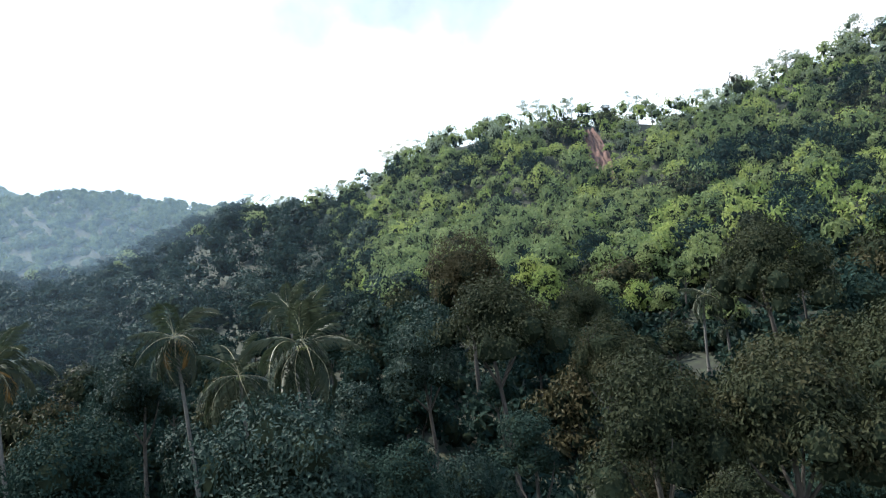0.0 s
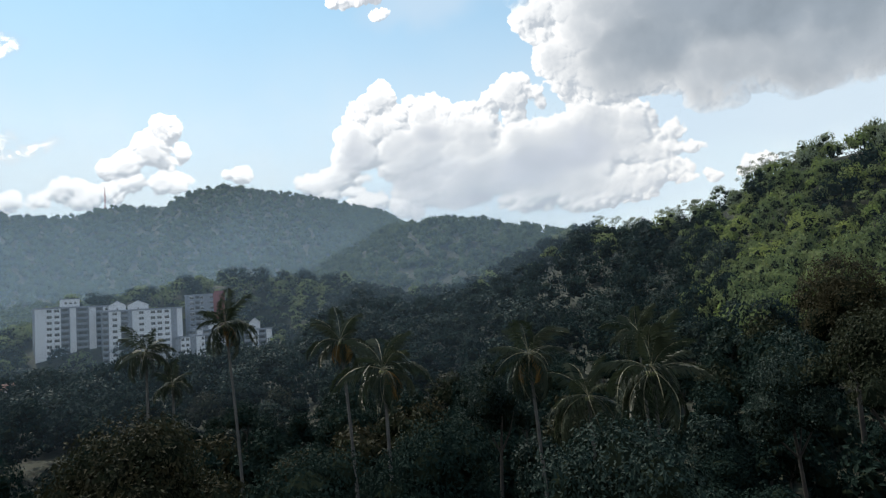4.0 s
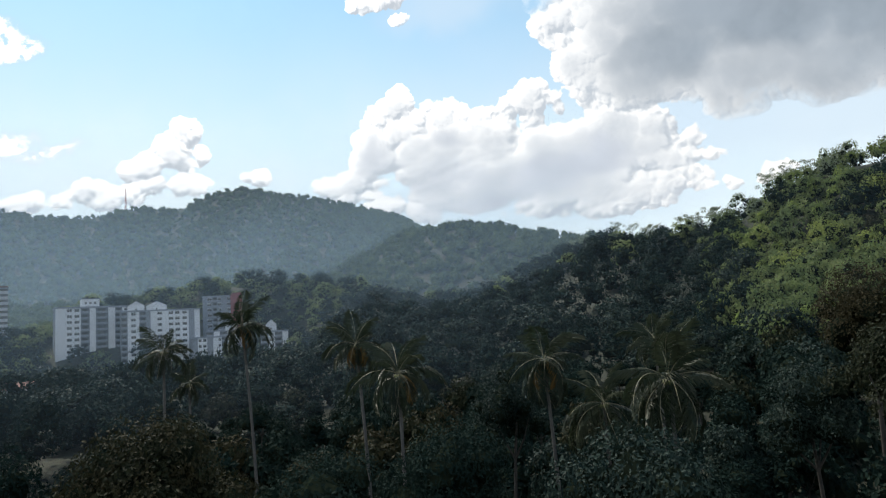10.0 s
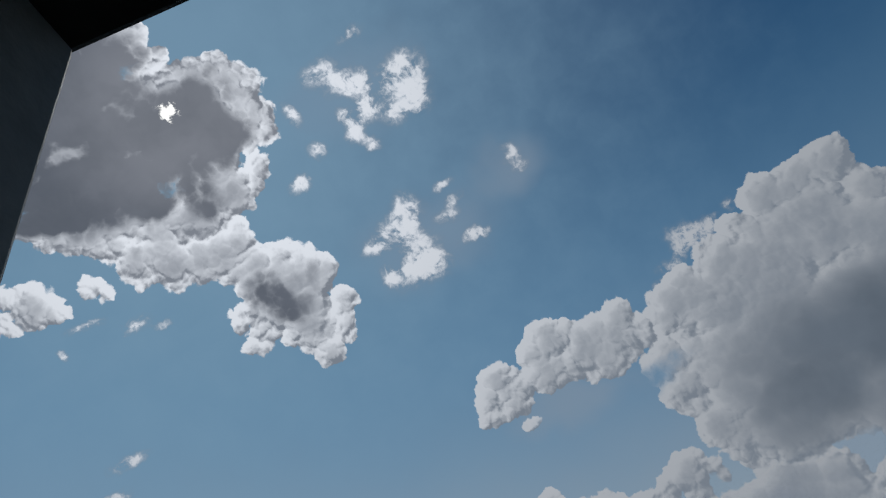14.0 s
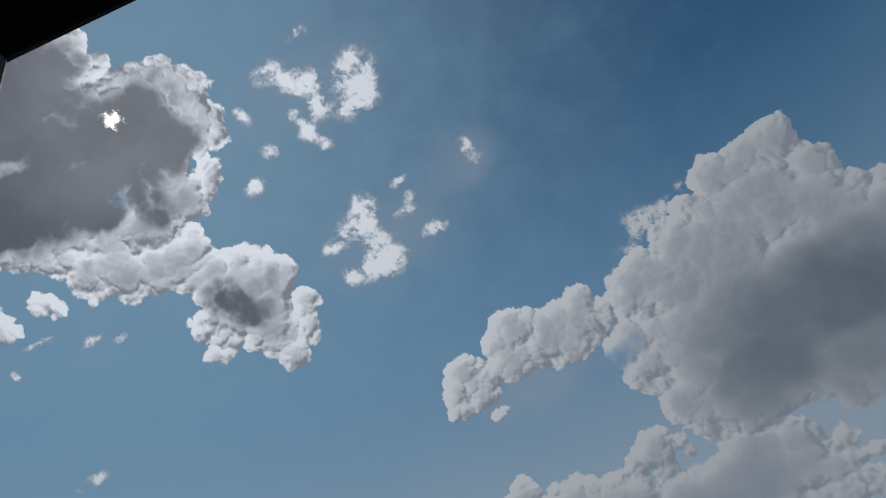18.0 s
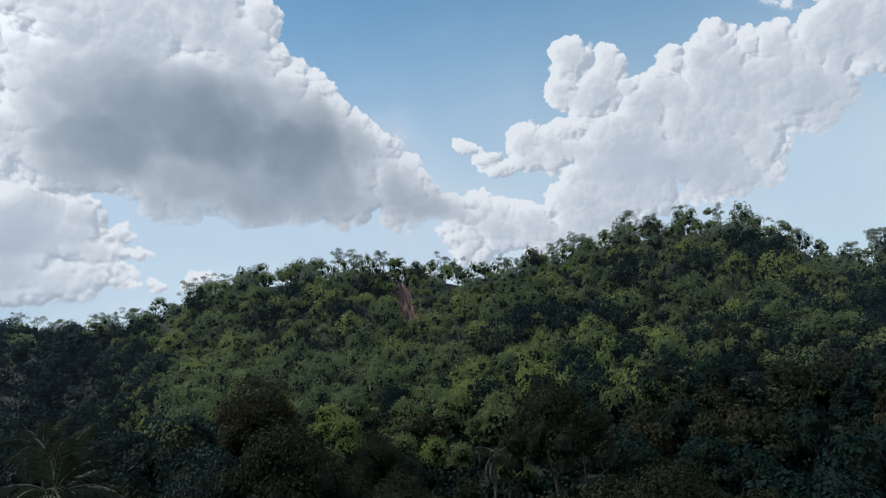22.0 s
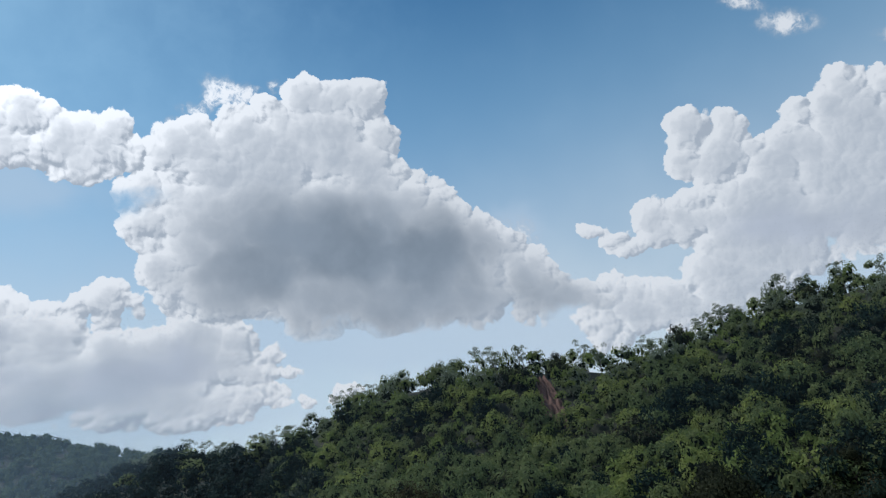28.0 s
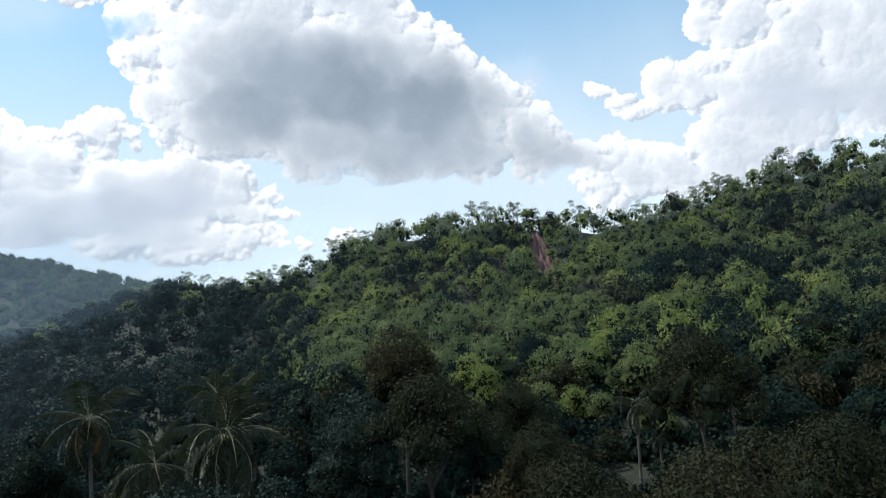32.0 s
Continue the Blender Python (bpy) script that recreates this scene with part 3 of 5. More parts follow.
NEAR_180 = table("-180:1 -80:5 -30:6 0:5 8:2.5 20:1.5 40:0.5 50:-0.8 65:-1.5 180:0")
TREE = 8.0


def along(tab, az):
    return np.interp(az, tab[:, 0], tab[:, 1])


def tan_deg(e):
    return np.tan(np.radians(e))


def ground_height(az, r):
    """Ground height over the valley, for arrays of degrees to the left and metres."""
    az, r = np.broadcast_arrays(np.asarray(az, float), np.asarray(r, float))
    d1, d2 = along(REACH_1, az), along(REACH_2, az)
    z1 = d1 * tan_deg(along(CREST_1, az)) - TREE
    z2 = d2 * tan_deg(along(CREST_2, az)) - TREE
    z3 = 1300 * tan_deg(along(CREST_3, az)) - TREE
    base = np.full_like(az, -20.0)
    z18 = 180 * tan_deg(along(NEAR_180, az)) - TREE
    d0 = d1 * 0.87
    open_front = np.clip((az - 35) / 6, 0, 1) * np.clip((80 - az) / 10, 0, 1)
    z0 = (z18 + (z1 - z18) * np.clip((d0 - 180) / (d1 - 180), 0, 1)) * (1 - open_front) + (d0 * tan_deg(-0.5) - TREE) * open_front
    rs = [base * 0, base * 0 + 34, base * 0 + 62, base * 0 + 110, base * 0 + 180, d0, d1, d1 * 1.22, d2, d2 * 1.2, base * 0 + 1300, base * 0 + 1600, base * 0 + 4500]
    zs = [base - 4, base - 1.5, base + 0.5, 110 * tan_deg(along(NEAR_110, az)) - TREE, z18,
          z0, z1, z1 * 0.85 - 4, z2, np.where(z3 > z2, z2 + 0.25 * (z3 - z2), z2 * 0.8), z3, z3 * 0.7, z3 * 0 - 10]
    out = zs[0].copy()
    for i in range(len(rs) - 1):
        f = np.clip((r - rs[i]) / np.maximum(rs[i + 1] - rs[i], 1e-6), 0, 1)
        out = np.where(r > rs[i], zs[i] + (zs[i + 1] - zs[i]) * f, out)
    return out


def spot(az, r, dz=0.0):
    p = heading(az, 0, r)
    return Vector((p.x, p.y, float(ground_height(az, r)) + dz))


az_line = np.concatenate([np.arange(-180, -84, 6.0), np.arange(-84, 90, 1.2), np.arange(90, 180, 6.0)])
r_line = np.concatenate([np.arange(0.5, 60, 6), np.arange(60, 460, 10), np.arange(460, 1400, 30), np.geomspace(1420, 4600, 14)])
aa, rr = np.meshgrid(az_line, r_line)
zz = ground_height(aa, rr)
n_a, n_r = len(az_line), len(r_line)
gv = np.stack([-np.sin(np.radians(aa)) * rr, np.cos(np.radians(aa)) * rr, zz], -1).reshape(-1, 3)
ii, jj = np.meshgrid(np.arange(n_r - 1), np.arange(n_a), indexing="ij")
j2 = (jj + 1) % n_a
gf = np.stack([ii * n_a + jj, (ii + 1) * n_a + jj, (ii + 1) * n_a + j2, ii * n_a + j2], -1).reshape(-1, 4)
tagged(new("ground", mesh_np("ground", gv, [(gf, 0)], [GROUND], True)),
       "forest floor rising from a valley into wooded hills", "ground", kind="structure")

# ------------------------------------------------------------ tree shapes
rng = np.random.default_rng(7)


def ico(sub):
    bm = bmesh.new()
    bmesh.ops.create_icosphere(bm, subdivisions=sub, radius=1)
    v = np.array([p.co[:] for p in bm.verts])
    f = np.array([[q.index for q in p.verts] for p in bm.faces])
    bm.free()
    return v, f


ICO_1, ICO_2 = ico(1), ico(2)


def unit(v):
    return v / np.maximum(np.linalg.norm(v, axis=1, keepdims=True), 1e-9)


def leaves(rg, centres, radii, count, size, flat=0.5, up=0.25):
    """Folded leaf sprays over the lobes of a crown: verts and quads."""
    w = radii ** 2
    lobe = rg.choice(len(radii), count, p=w / w.sum())
    d = unit(rg.normal(size=(count, 3)) + [0, 0, up])
    low = d[:, 2] < -0.35
    d[low, 2] *= -0.6
    d = unit(d)
    pos = centres[lobe] + d * (radii[lobe] * rg.uniform(0.74, 1.14, count))[:, None] * [1, 1, 0.82]
    nrm = unit(d + [0, 0, 0.35] + rg.normal(size=(count, 3)) * flat)
    t = unit(np.cross(nrm, rg.normal(size=(count, 3))))
    b = np.cross(nrm, t)
    L = (size * rg.uniform(0.6, 1.4, count))[:, None]
    W = L * rg.uniform(0.17, 0.30, count)[:, None]
    droop = -0.18 * L * nrm
    v = np.stack([pos - t * L * 0.5, pos + b * W + droop * 0.2, pos + t * L * 0.5 + droop, pos - b * W + droop * 0.2], 1).reshape(-1, 3)
    return v, np.arange(count * 4).reshape(-1, 4)


def crown_arrays(rg, lobes, leaf_count, leaf_size, spread=0.6, tall=1.0, core=ICO_1, core_scale=0.80):
    """A crown about one metre in radius, standing on z = 0: leaf quads and core triangles."""
    ang = rg.uniform(0, 2 * math.pi, lobes)
    dist = np.sqrt(rg.uniform(0, 1, lobes)) * spread
    z = rg.uniform(0.10, 1.0, lobes) * tall * (1.05 - 0.65 * (dist / max(spread, 1e-6)) ** 2)
    c = np.stack([np.cos(ang) * dist, np.sin(ang) * dist, z], 1)
    r = rg.uniform(0.26, 0.5, lobes) * (0.35 + 1.9 / math.sqrt(lobes))
    c[0], r[0] = (0, 0, 0.62 * tall), 0.6
    lv, lf = leaves(rg, c, r, leaf_count, leaf_size)
    cores = []
    for i in range(lobes):
        v = core[0] * (1 + rg.normal(size=(len(core[0]), 1)) * 0.13) * r[i] * core_scale * [1, 1, 0.82] + c[i]
        cores.append((v, core[1]))
    cv, cf = joined(cores)
    return lv, lf, cv, cf


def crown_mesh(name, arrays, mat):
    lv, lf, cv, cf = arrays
    # leaves over dark lumps that paint the crown's inner shade
    return mesh_np(name, np.concatenate([lv, cv]), [(lf, 0), (cf + len(lv), 1)], [mat, CORE_SHADE])


def trunk_mesh(rg, height, radius, limbs=4):
    """A leaning trunk that forks into limbs; one metre of crown radius above it."""
    lean = rg.normal(size=2) * 0.06 * height
    pts = [(lean[0] * f * f, lean[1] * f * f, height * f) for f in (-0.04, 0.2, 0.45, 0.7, 1.0)]
    pieces = [tube(pts, [radius * s for s in (1.5, 1.05, 0.9, 0.75, 0.5)], 8)]
    top = Vector(pts[-2])
    for i in range(limbs):
        a = 2 * math.pi * (i + rg.uniform(0, 0.6)) / limbs
        out, rise = height * rg.uniform(0.18, 0.30), height * rg.uniform(0.25, 0.42)
        e = top + Vector((math.cos(a) * out, math.sin(a) * out, rise))
        m = top.lerp(e, 0.5) + Vector((math.cos(a), math.sin(a), 0)) * out * 0.12
        pieces.append(tube([top, m, e], [radius * 0.5, radius * 0.33, radius * 0.12], 6))
    v, f = joined(pieces)
    return mesh_np("trunk", v, [(f, 0)], [BARK], True)


SHAPES = {  # lobes, sprays, spray size, spread, height
    "round": (22, 15000, 0.043, 0.66, 0.95),
    "broad": (26, 15000, 0.043, 0.80, 0.65),
    "tall": (18, 9000, 0.055, 0.46, 1.5),
    "loose": (24, 11000, 0.046, 0.82, 1.05),
    "mid_round": (18, 4200, 0.085, 0.66, 0.95),
    "mid_broad": (20, 4200, 0.085, 0.80, 0.68),
    "mid_tall": (16, 3600, 0.09, 0.46, 1.4),
    "mid_loose": (18, 3400, 0.085, 0.84, 1.05),
    "plain_round": (14, 1500, 0.13, 0.66, 0.95),
    "plain_broad": (16, 1500, 0.13, 0.78, 0.68),
    "plain_tall": (13, 1700, 0.12, 0.46, 1.4),
    "plain_loose": (16, 1700, 0.11, 0.84, 1.05),
}
CROWNS = {}


def crown_for(shape, leaf, i):
    key = (shape, leaf, i)
    if key not in CROWNS:
        lobes, count, size, spread, tall = SHAPES[shape]
        rg = np.random.default_rng(100 + 17 * i + len(shape) * 5 + len(leaf))
        arrays = crown_arrays(rg, lobes, count, size, spread, tall, ICO_1, 0.6)
        CROWNS[key] = crown_mesh("crown", arrays, LEAF[leaf]), float(np.percentile(arrays[0][:, 2], 98.5))
    return CROWNS[key]


TRUNKS = [trunk_mesh(np.random.default_rng(40 + i), 10, 0.20, 3 + i % 3) for i in range(4)]
LABELS = {
    "dark": "dark green broadleaf tree with a dense crown, shade put into its colour",
    "blue": "broadleaf tree with glossy bluish-green leaves in a domed crown",
    "brown": "olive-brown tree with rusty young leaves over its crown",
    "lime": "yellow-green tree overgrown with creepers, sunlight put into its colour",
    "grey": "pale grey-green tree with a loose airy crown",
    "hill": "mid-green broadleaf tree at the foot of the hill",
}
taken = []


def tree(az, r, top, radius, shape="round", leaf="dark", group="trees near the valley floor", seed=0):
    """A tree at az, r whose crown of that radius reaches the height top."""
    base = spot(az, r)
    tall = SHAPES[shape][4]
    crown, crown_top = crown_for(shape, leaf, seed % 2)
    deep = 1.0 if tall > 1.2 else 1.3
    crown_h = radius * crown_top * deep
    height = max(top - base.z, crown_h * 0.8)
    ob = new("tree")
    ob.matrix_world = pose(base.x, base.y, base.z, 0, 0, (seed * 77) % 360)
    stem = max(height - crown_h * 0.70, 2.0)
    trunk = part("trunk", TRUNKS[seed % 4], ob, Matrix.Diagonal((max(radius / 5, 0.7), max(radius / 5, 0.7), stem / 10, 1)))
    part("crown", crown, ob,
         Matrix.Translation((0, 0, height - crown_top * radius * deep)) @ Matrix.Diagonal((radius, radius, radius * deep, 1)))
    tagged(ob, LABELS[leaf], "tree", group)
    taken.append((base.x, base.y, radius * 0.8))
    return ob


# named trees of the near valley: left, distance, crown top, crown radius
tree(14.8, 36, -5.3, 5.4, "round", "blue", seed=0)
tree(-15.5, 34, -5.2, 4.3, "round", "brown", seed=1)
tree(-25.5, 35, -5.3, 5.2, "broad", "brown", seed=2)
tree(-33.5, 41, -4.3, 4.6, "round", "brown", seed=3)
tree(29.0, 42, -5.2, 4.8, "round", "dark", seed=4)
tree(-4.3, 56, -1.0, 5.6, "broad", "brown", seed=5)
tree(-2.1, 82, 4.3, 6.2, "round", "brown", seed=6)
tree(52.0, 46, -3.6, 6.2, "broad", "brown", seed=7)
tree(-12.8, 52, -5.0, 3.4, "round", "brown", seed=8)
tree(-25.5, 82, 1.0, 6.5, "loose", "brown", seed=9)
tree(-11.2, 76, -3.0, 4.0, "loose", "brown", seed=10)
tree(4.5, 33, -7.6, 2.6, "tall", "dark", seed=11)
tree(-5.5, 36, -7.6, 2.4, "tall", "dark", seed=12)
tree(40.0, 40, -5.8, 4.4, "loose", "dark", seed=13)
tree(63.0, 52, -4.6, 5.6, "round", "dark", seed=14)
tree(2.0, 60, -3.8, 4.6, "round", "blue", seed=15)
tree(24.5, 64, -2.6, 4.4, "loose", "blue", seed=16)

# ------------------------------------------------------------ coconut palms
def frond_mesh(rg, length, droop, mat):
    """One feather leaf along +x: a rib and two rows of hanging leaflets."""
    n = 44
    s = np.linspace(0, 1, n)
    x = length * (s - (0.08 + 0.22 * droop) * s ** 3)
    z = length * (0.30 * s - (0.46 + 0.50 * droop) * s ** 2.2)
    rib = [(x[i], 0, z[i]) for i in range(0, n, 3)]
    rv, rf = tube(rib, [0.024 * (1 - 0.85 * i / len(rib)) + 0.004 for i in range(len(rib))], 5)
    vs = []
    for i in range(4, n):
        leaf = length * 0.30 * math.sin(math.pi * min(1, 0.12 + 0.93 * s[i])) ** 0.6 + 0.08
        for side in (-1, 1):
            ahead = 0.45 + rg.normal() * 0.12
            fall = 0.55 + 0.35 * droop + rg.normal() * 0.18
            p = np.array([x[i], 0, z[i]])
            tip = p + leaf * np.array([ahead, side * 0.75, -fall])
            mid = p + leaf * 0.5 * np.array([ahead, side * 0.95, -fall * 0.45])
            wide = np.array([0.062, 0, 0.012])
            vs += [p - wide, mid - wide, tip, mid + wide]
    lv = np.array(vs)
    lf = np.arange(len(lv)).reshape(-1, 4)
    return mesh_np("frond", np.concatenate([lv, rv]), [(lf, 0), (rf + len(lv), 1)], [mat, RACHIS])


FRONDS = [frond_mesh(np.random.default_rng(60 + i), 1.0 * 4.3, d, PALM_LEAF) for i, d in enumerate((0.0, 0.3, 0.6, 0.9))]
DRY = [frond_mesh(np.random.default_rng(70 + i), 3.4, 1.0, DRY_LEAF) for i in range(2)]
nut_v, nut_f = ICO_2
NUT = mesh_np("coconut", nut_v * [0.13, 0.13, 0.17], [(nut_f, 0)], [plain("coconut_husk", (0.14, 0.15, 0.05), 0.6)], True)


def palm(az, el, r, size=1.0, fronds=17, dry=0, lean=0.0, seed=0, label="coconut palm with drooping feather fronds on a pale slender trunk"):
    rg = np.random.default_rng(200 + seed)
    head = heading(az, el, r)
    base = spot(az + lean, r)
    ob = new("coconut_palm")
    ob.matrix_world = Matrix.Translation(base)
    top = head - base
    pts = [Vector((top.x * abs(f) ** 1.8, top.y * abs(f) ** 1.8, top.z * f)) for f in np.linspace(-0.02, 1, 15)]
    rad = [0.17 + 0.10 * max(0, 1 - i / 3) - 0.004 * i + (0.012 if i % 2 else 0) for i in range(15)]
    tv, tf = tube(pts, rad, 9)
    part("trunk", mesh_np("trunk", tv, [(tf, 0)], [PALM_BARK], True), ob)
    for i in range(fronds):
        lift = 80 - 112 * (i / fronds) ** 0.85 + rg.normal() * 12
        turn = i * 137.5 + rg.normal() * 9
        me = FRONDS[int(np.clip(4 * i / fronds + rg.normal() * 0.7, 0, 3))]
        sc = size * rg.uniform(0.72, 1.15)
        part("frond", me, ob, Matrix.Translation(top) @ pose(0, 0, 0, 0, 0, turn) @ pose(0, 0, 0, rg.normal() * 14, -lift + 18, 0) @ Matrix.Scale(sc, 4))
    for i in range(dry):
        part("dry_frond", DRY[i % 2], ob, Matrix.Translation(top) @ pose(0, 0, 0, 0, 0, i * 97 + rg.normal() * 20)
             @ pose(0, 0, 0, rg.normal() * 20, 38, 0) @ Matrix.Scale(size * 0.8, 4), "withered orange-brown hanging frond")
    for i in range(6):
        a = i * 1.05
        part("coconut", NUT, ob, Matrix.Translation(top + Vector((math.cos(a) * 0.26, math.sin(a) * 0.26, -0.22))))
    tagged(ob, label, "palm tree", "coconut palms in the valley")
    taken.append((base.x, base.y, 1.5))
    return ob


palm(51.1, 0.9, 76, 0.8, 16, seed=0)
palm(49.3, -1.7, 78, 0.7, 14, seed=1)
palm(45.3, 2.5, 72, 0.9, 18, 2, lean=-0.8, seed=2)
palm(36.4, 0.4, 64, 0.85, 15, 6, lean=-0.6, seed=3, label="coconut palm with withered orange-brown fronds under its crown")
palm(33.1, -2.2, 54, 1.0, 16, 1, seed=4)
palm(21.2, -1.9, 57, 1.0, 16, 3, lean=-0.4, seed=5)
palm(16.8, -5.6, 52, 0.95, 15, seed=6, label="short coconut palm among broadleaf shrubs")
palm(11.7, -4.0, 46, 1.12, 17, seed=7, label="large coconut palm with wide feathery crown")
palm(12.4, -0.9, 76, 0.95, 18, seed=8)
palm(-20.7, -4.2, 84, 0.8, 14, lean=0.4, seed=9)
palm(-22.0, -6.8, 86, 0.55, 10, seed=10)

# ------------------------------------------------------------ buildings
FLOOR = 3.0


def grid_solid(xs, zs, solid, y0, y1):
    """A slab with openings: the cells of a grid where solid(i, k) holds, as one closed mesh."""
    bm = bmesh.new()
    made = {}

    def v(i, k, y):
        if (i, k, y) not in made:
            made[(i, k, y)] = bm.verts.new((xs[i], y, zs[k]))
        return made[(i, k, y)]

    nx, nz = len(xs) - 1, len(zs) - 1
    full = lambda i, k: 0 <= i < nx and 0 <= k < nz and solid(i, k)
    for i in range(nx):
        for k in range(nz):
            if not full(i, k):
                continue
            bm.faces.new((v(i, k, y0), v(i + 1, k, y0), v(i + 1, k + 1, y0), v(i, k + 1, y0)))
            bm.faces.new((v(i, k, y1), v(i, k + 1, y1), v(i + 1, k + 1, y1), v(i + 1, k, y1)))
            for di, dk, a, c in ((-1, 0, (0, 0), (0, 1)), (1, 0, (1, 1), (1, 0)), (0, -1, (1, 0), (0, 0)), (0, 1, (0, 1), (1, 1))):
                if not full(i + di, k + dk):
                    p, q = (i + a[0], k + a[1]), (i + c[0], k + c[1])
                    bm.faces.new((v(*p, y0), v(*q, y0), v(*q, y1), v(*p, y1)))
    return bm


def prism(profile, x0, x1):
    """A profile of (y, z) points drawn along x."""
    bm = bmesh.new()
    a = [bm.verts.new((x0, y, z)) for y, z in profile]
    c = [bm.verts.new((x1, y, z)) for y, z in profile]
    bm.faces.new(a)
    bm.faces.new(c[::-1])
    for i in range(len(a)):
        k = (i + 1) % len(a)
        bm.faces.new((a[i], c[i], c[k], a[k]))
    return bm


def window_rim_mesh(w, h):
    t = 0.08
    xs = [-w / 2, -w / 2 + t, -t / 2, t / 2, w / 2 - t, w / 2]
    zs = [0, t, h * 0.66, h * 0.66 + t, h - t, h]
    return bm_mesh("window_frame", grid_solid(xs, zs, lambda i, k: i in (0, 2, 4) or k in (0, 2, 4), 0.06, 0.14), WINDOW_RIM)


def pane_mesh(w, h):
    bm = bmesh.new()
    box(bm, -w / 2 + 0.03, w / 2 - 0.03, 0.15, 0.17, 0.03, h - 0.03, 0)
    return bm_mesh("pane", bm, WINDOW_DARK)


def shade_mesh(w, h):
    return bm_mesh("sunshade", prism([(-0.5, h + 0.08), (-0.5, h + 0.16), (0.0, h + 0.24), (0.0, h + 0.08)], -w / 2 - 0.15, w / 2 + 0.15), WHITE_WALL)


def balcony_mesh(w, depth=1.0):
    """Slab and parapet in one piece."""
    prof = [(-0.06, -0.02), (-0.06, 1.05), (-0.1, 1.05), (-0.1, 1.13), (0.1, 1.13), (0.1, 1.05), (0.06, 1.05), (0.06, 0.16), (depth, 0.16), (depth, -0.02)]
    return bm_mesh("balcony", prism(prof, 0.01, w - 0.01), GREY_WALL)


def balcony_door_mesh(w):
    bm = bmesh.new()
    box(bm, w * 0.18, w * 0.8, 0.98, 1.04, 0.17, 2.35, 0)
    return bm_mesh("balcony_door", bm, WINDOW_DARK)


def ac_mesh():
    bm = bmesh.new()
    box(bm, -0.4, 0.4, -0.35, 0, 0, 0.55, 0, 0.03)
    for i in range(5):
        box(bm, -0.32 + i * 0.13, -0.26 + i * 0.13, -0.38, -0.35, 0.08, 0.47, 1)
    box(bm, -0.45, 0.45, -0.38, 0, -0.07, -0.02, 1)
    return bm_mesh("air_conditioner", bm, [WHITE_WALL, DARK_WALL])


AC = ac_mesh()
SHARED = {}


def shared(kind, *sizes):
    if (kind, *sizes) not in SHARED:
        SHARED[(kind, *sizes)] = {"rim": window_rim_mesh, "pane": pane_mesh, "shade": shade_mesh, "balcony": balcony_mesh, "door": balcony_door_mesh}[kind](*sizes)
    return SHARED[(kind, *sizes)]


def add_window(parent, w, h, x, y, z, shade=True):
    """A window under parent: its frame, with the pane and a sunshade on it."""
    win = part("window", shared("rim", w, h), parent, Matrix.Translation((x, y, z)))
    part("pane", shared("pane", w, h), win)
    if shade:
        part("sunshade", shared("shade", w, h), win)
    return win


def gable_house(parent, x0, x1, y0, y1, z, h):
    """A small white roof house with a pitched roof and a window."""
    bm = bmesh.new()
    box(bm, x0, x1, y0, y1, z, z + h * 0.6, 0)
    xm = (x0 + x1) / 2
    vs = [bm.verts.new(p) for p in ((x0, y0, z + h * 0.6), (x1, y0, z + h * 0.6), (xm, y0, z + h), (x0, y1, z + h * 0.6), (x1, y1, z + h * 0.6), (xm, y1, z + h))]
    for q in ((0, 1, 2), (3, 5, 4), (0, 2, 5, 3), (1, 4, 5, 2)):
        bm.faces.new([vs[i] for i in q])
    house = part("roof_house", bm_mesh("roof_house", bm, WHITE_WALL), parent)
    bm = bmesh.new()
    for xa in (x0 - 0.4, x1 + 0.4):
        za = z + h * 0.6 - 0.3
        ring = [(xa, y0 - 0.4, za), (xm, y0 - 0.4, z + h + 0.04), (xm, y1 + 0.4, z + h + 0.04), (xa, y1 + 0.4, za)]
        lo = [bm.verts.new(p) for p in ring]
        hi = [bm.verts.new((p[0], p[1], p[2] + 0.2)) for p in ring]
        bm.faces.new(lo)
        bm.faces.new(hi[::-1])
        for i in range(4):
            bm.faces.new((lo[i], hi[i], hi[(i + 1) % 4], lo[(i + 1) % 4]))
    part("pitched_roof", bm_mesh("pitched_roof", bm, DARK_WALL), house)
    add_window(parent, 0.9, 1.0, xm, y0 - 0.16, z + h * 0.15, False)


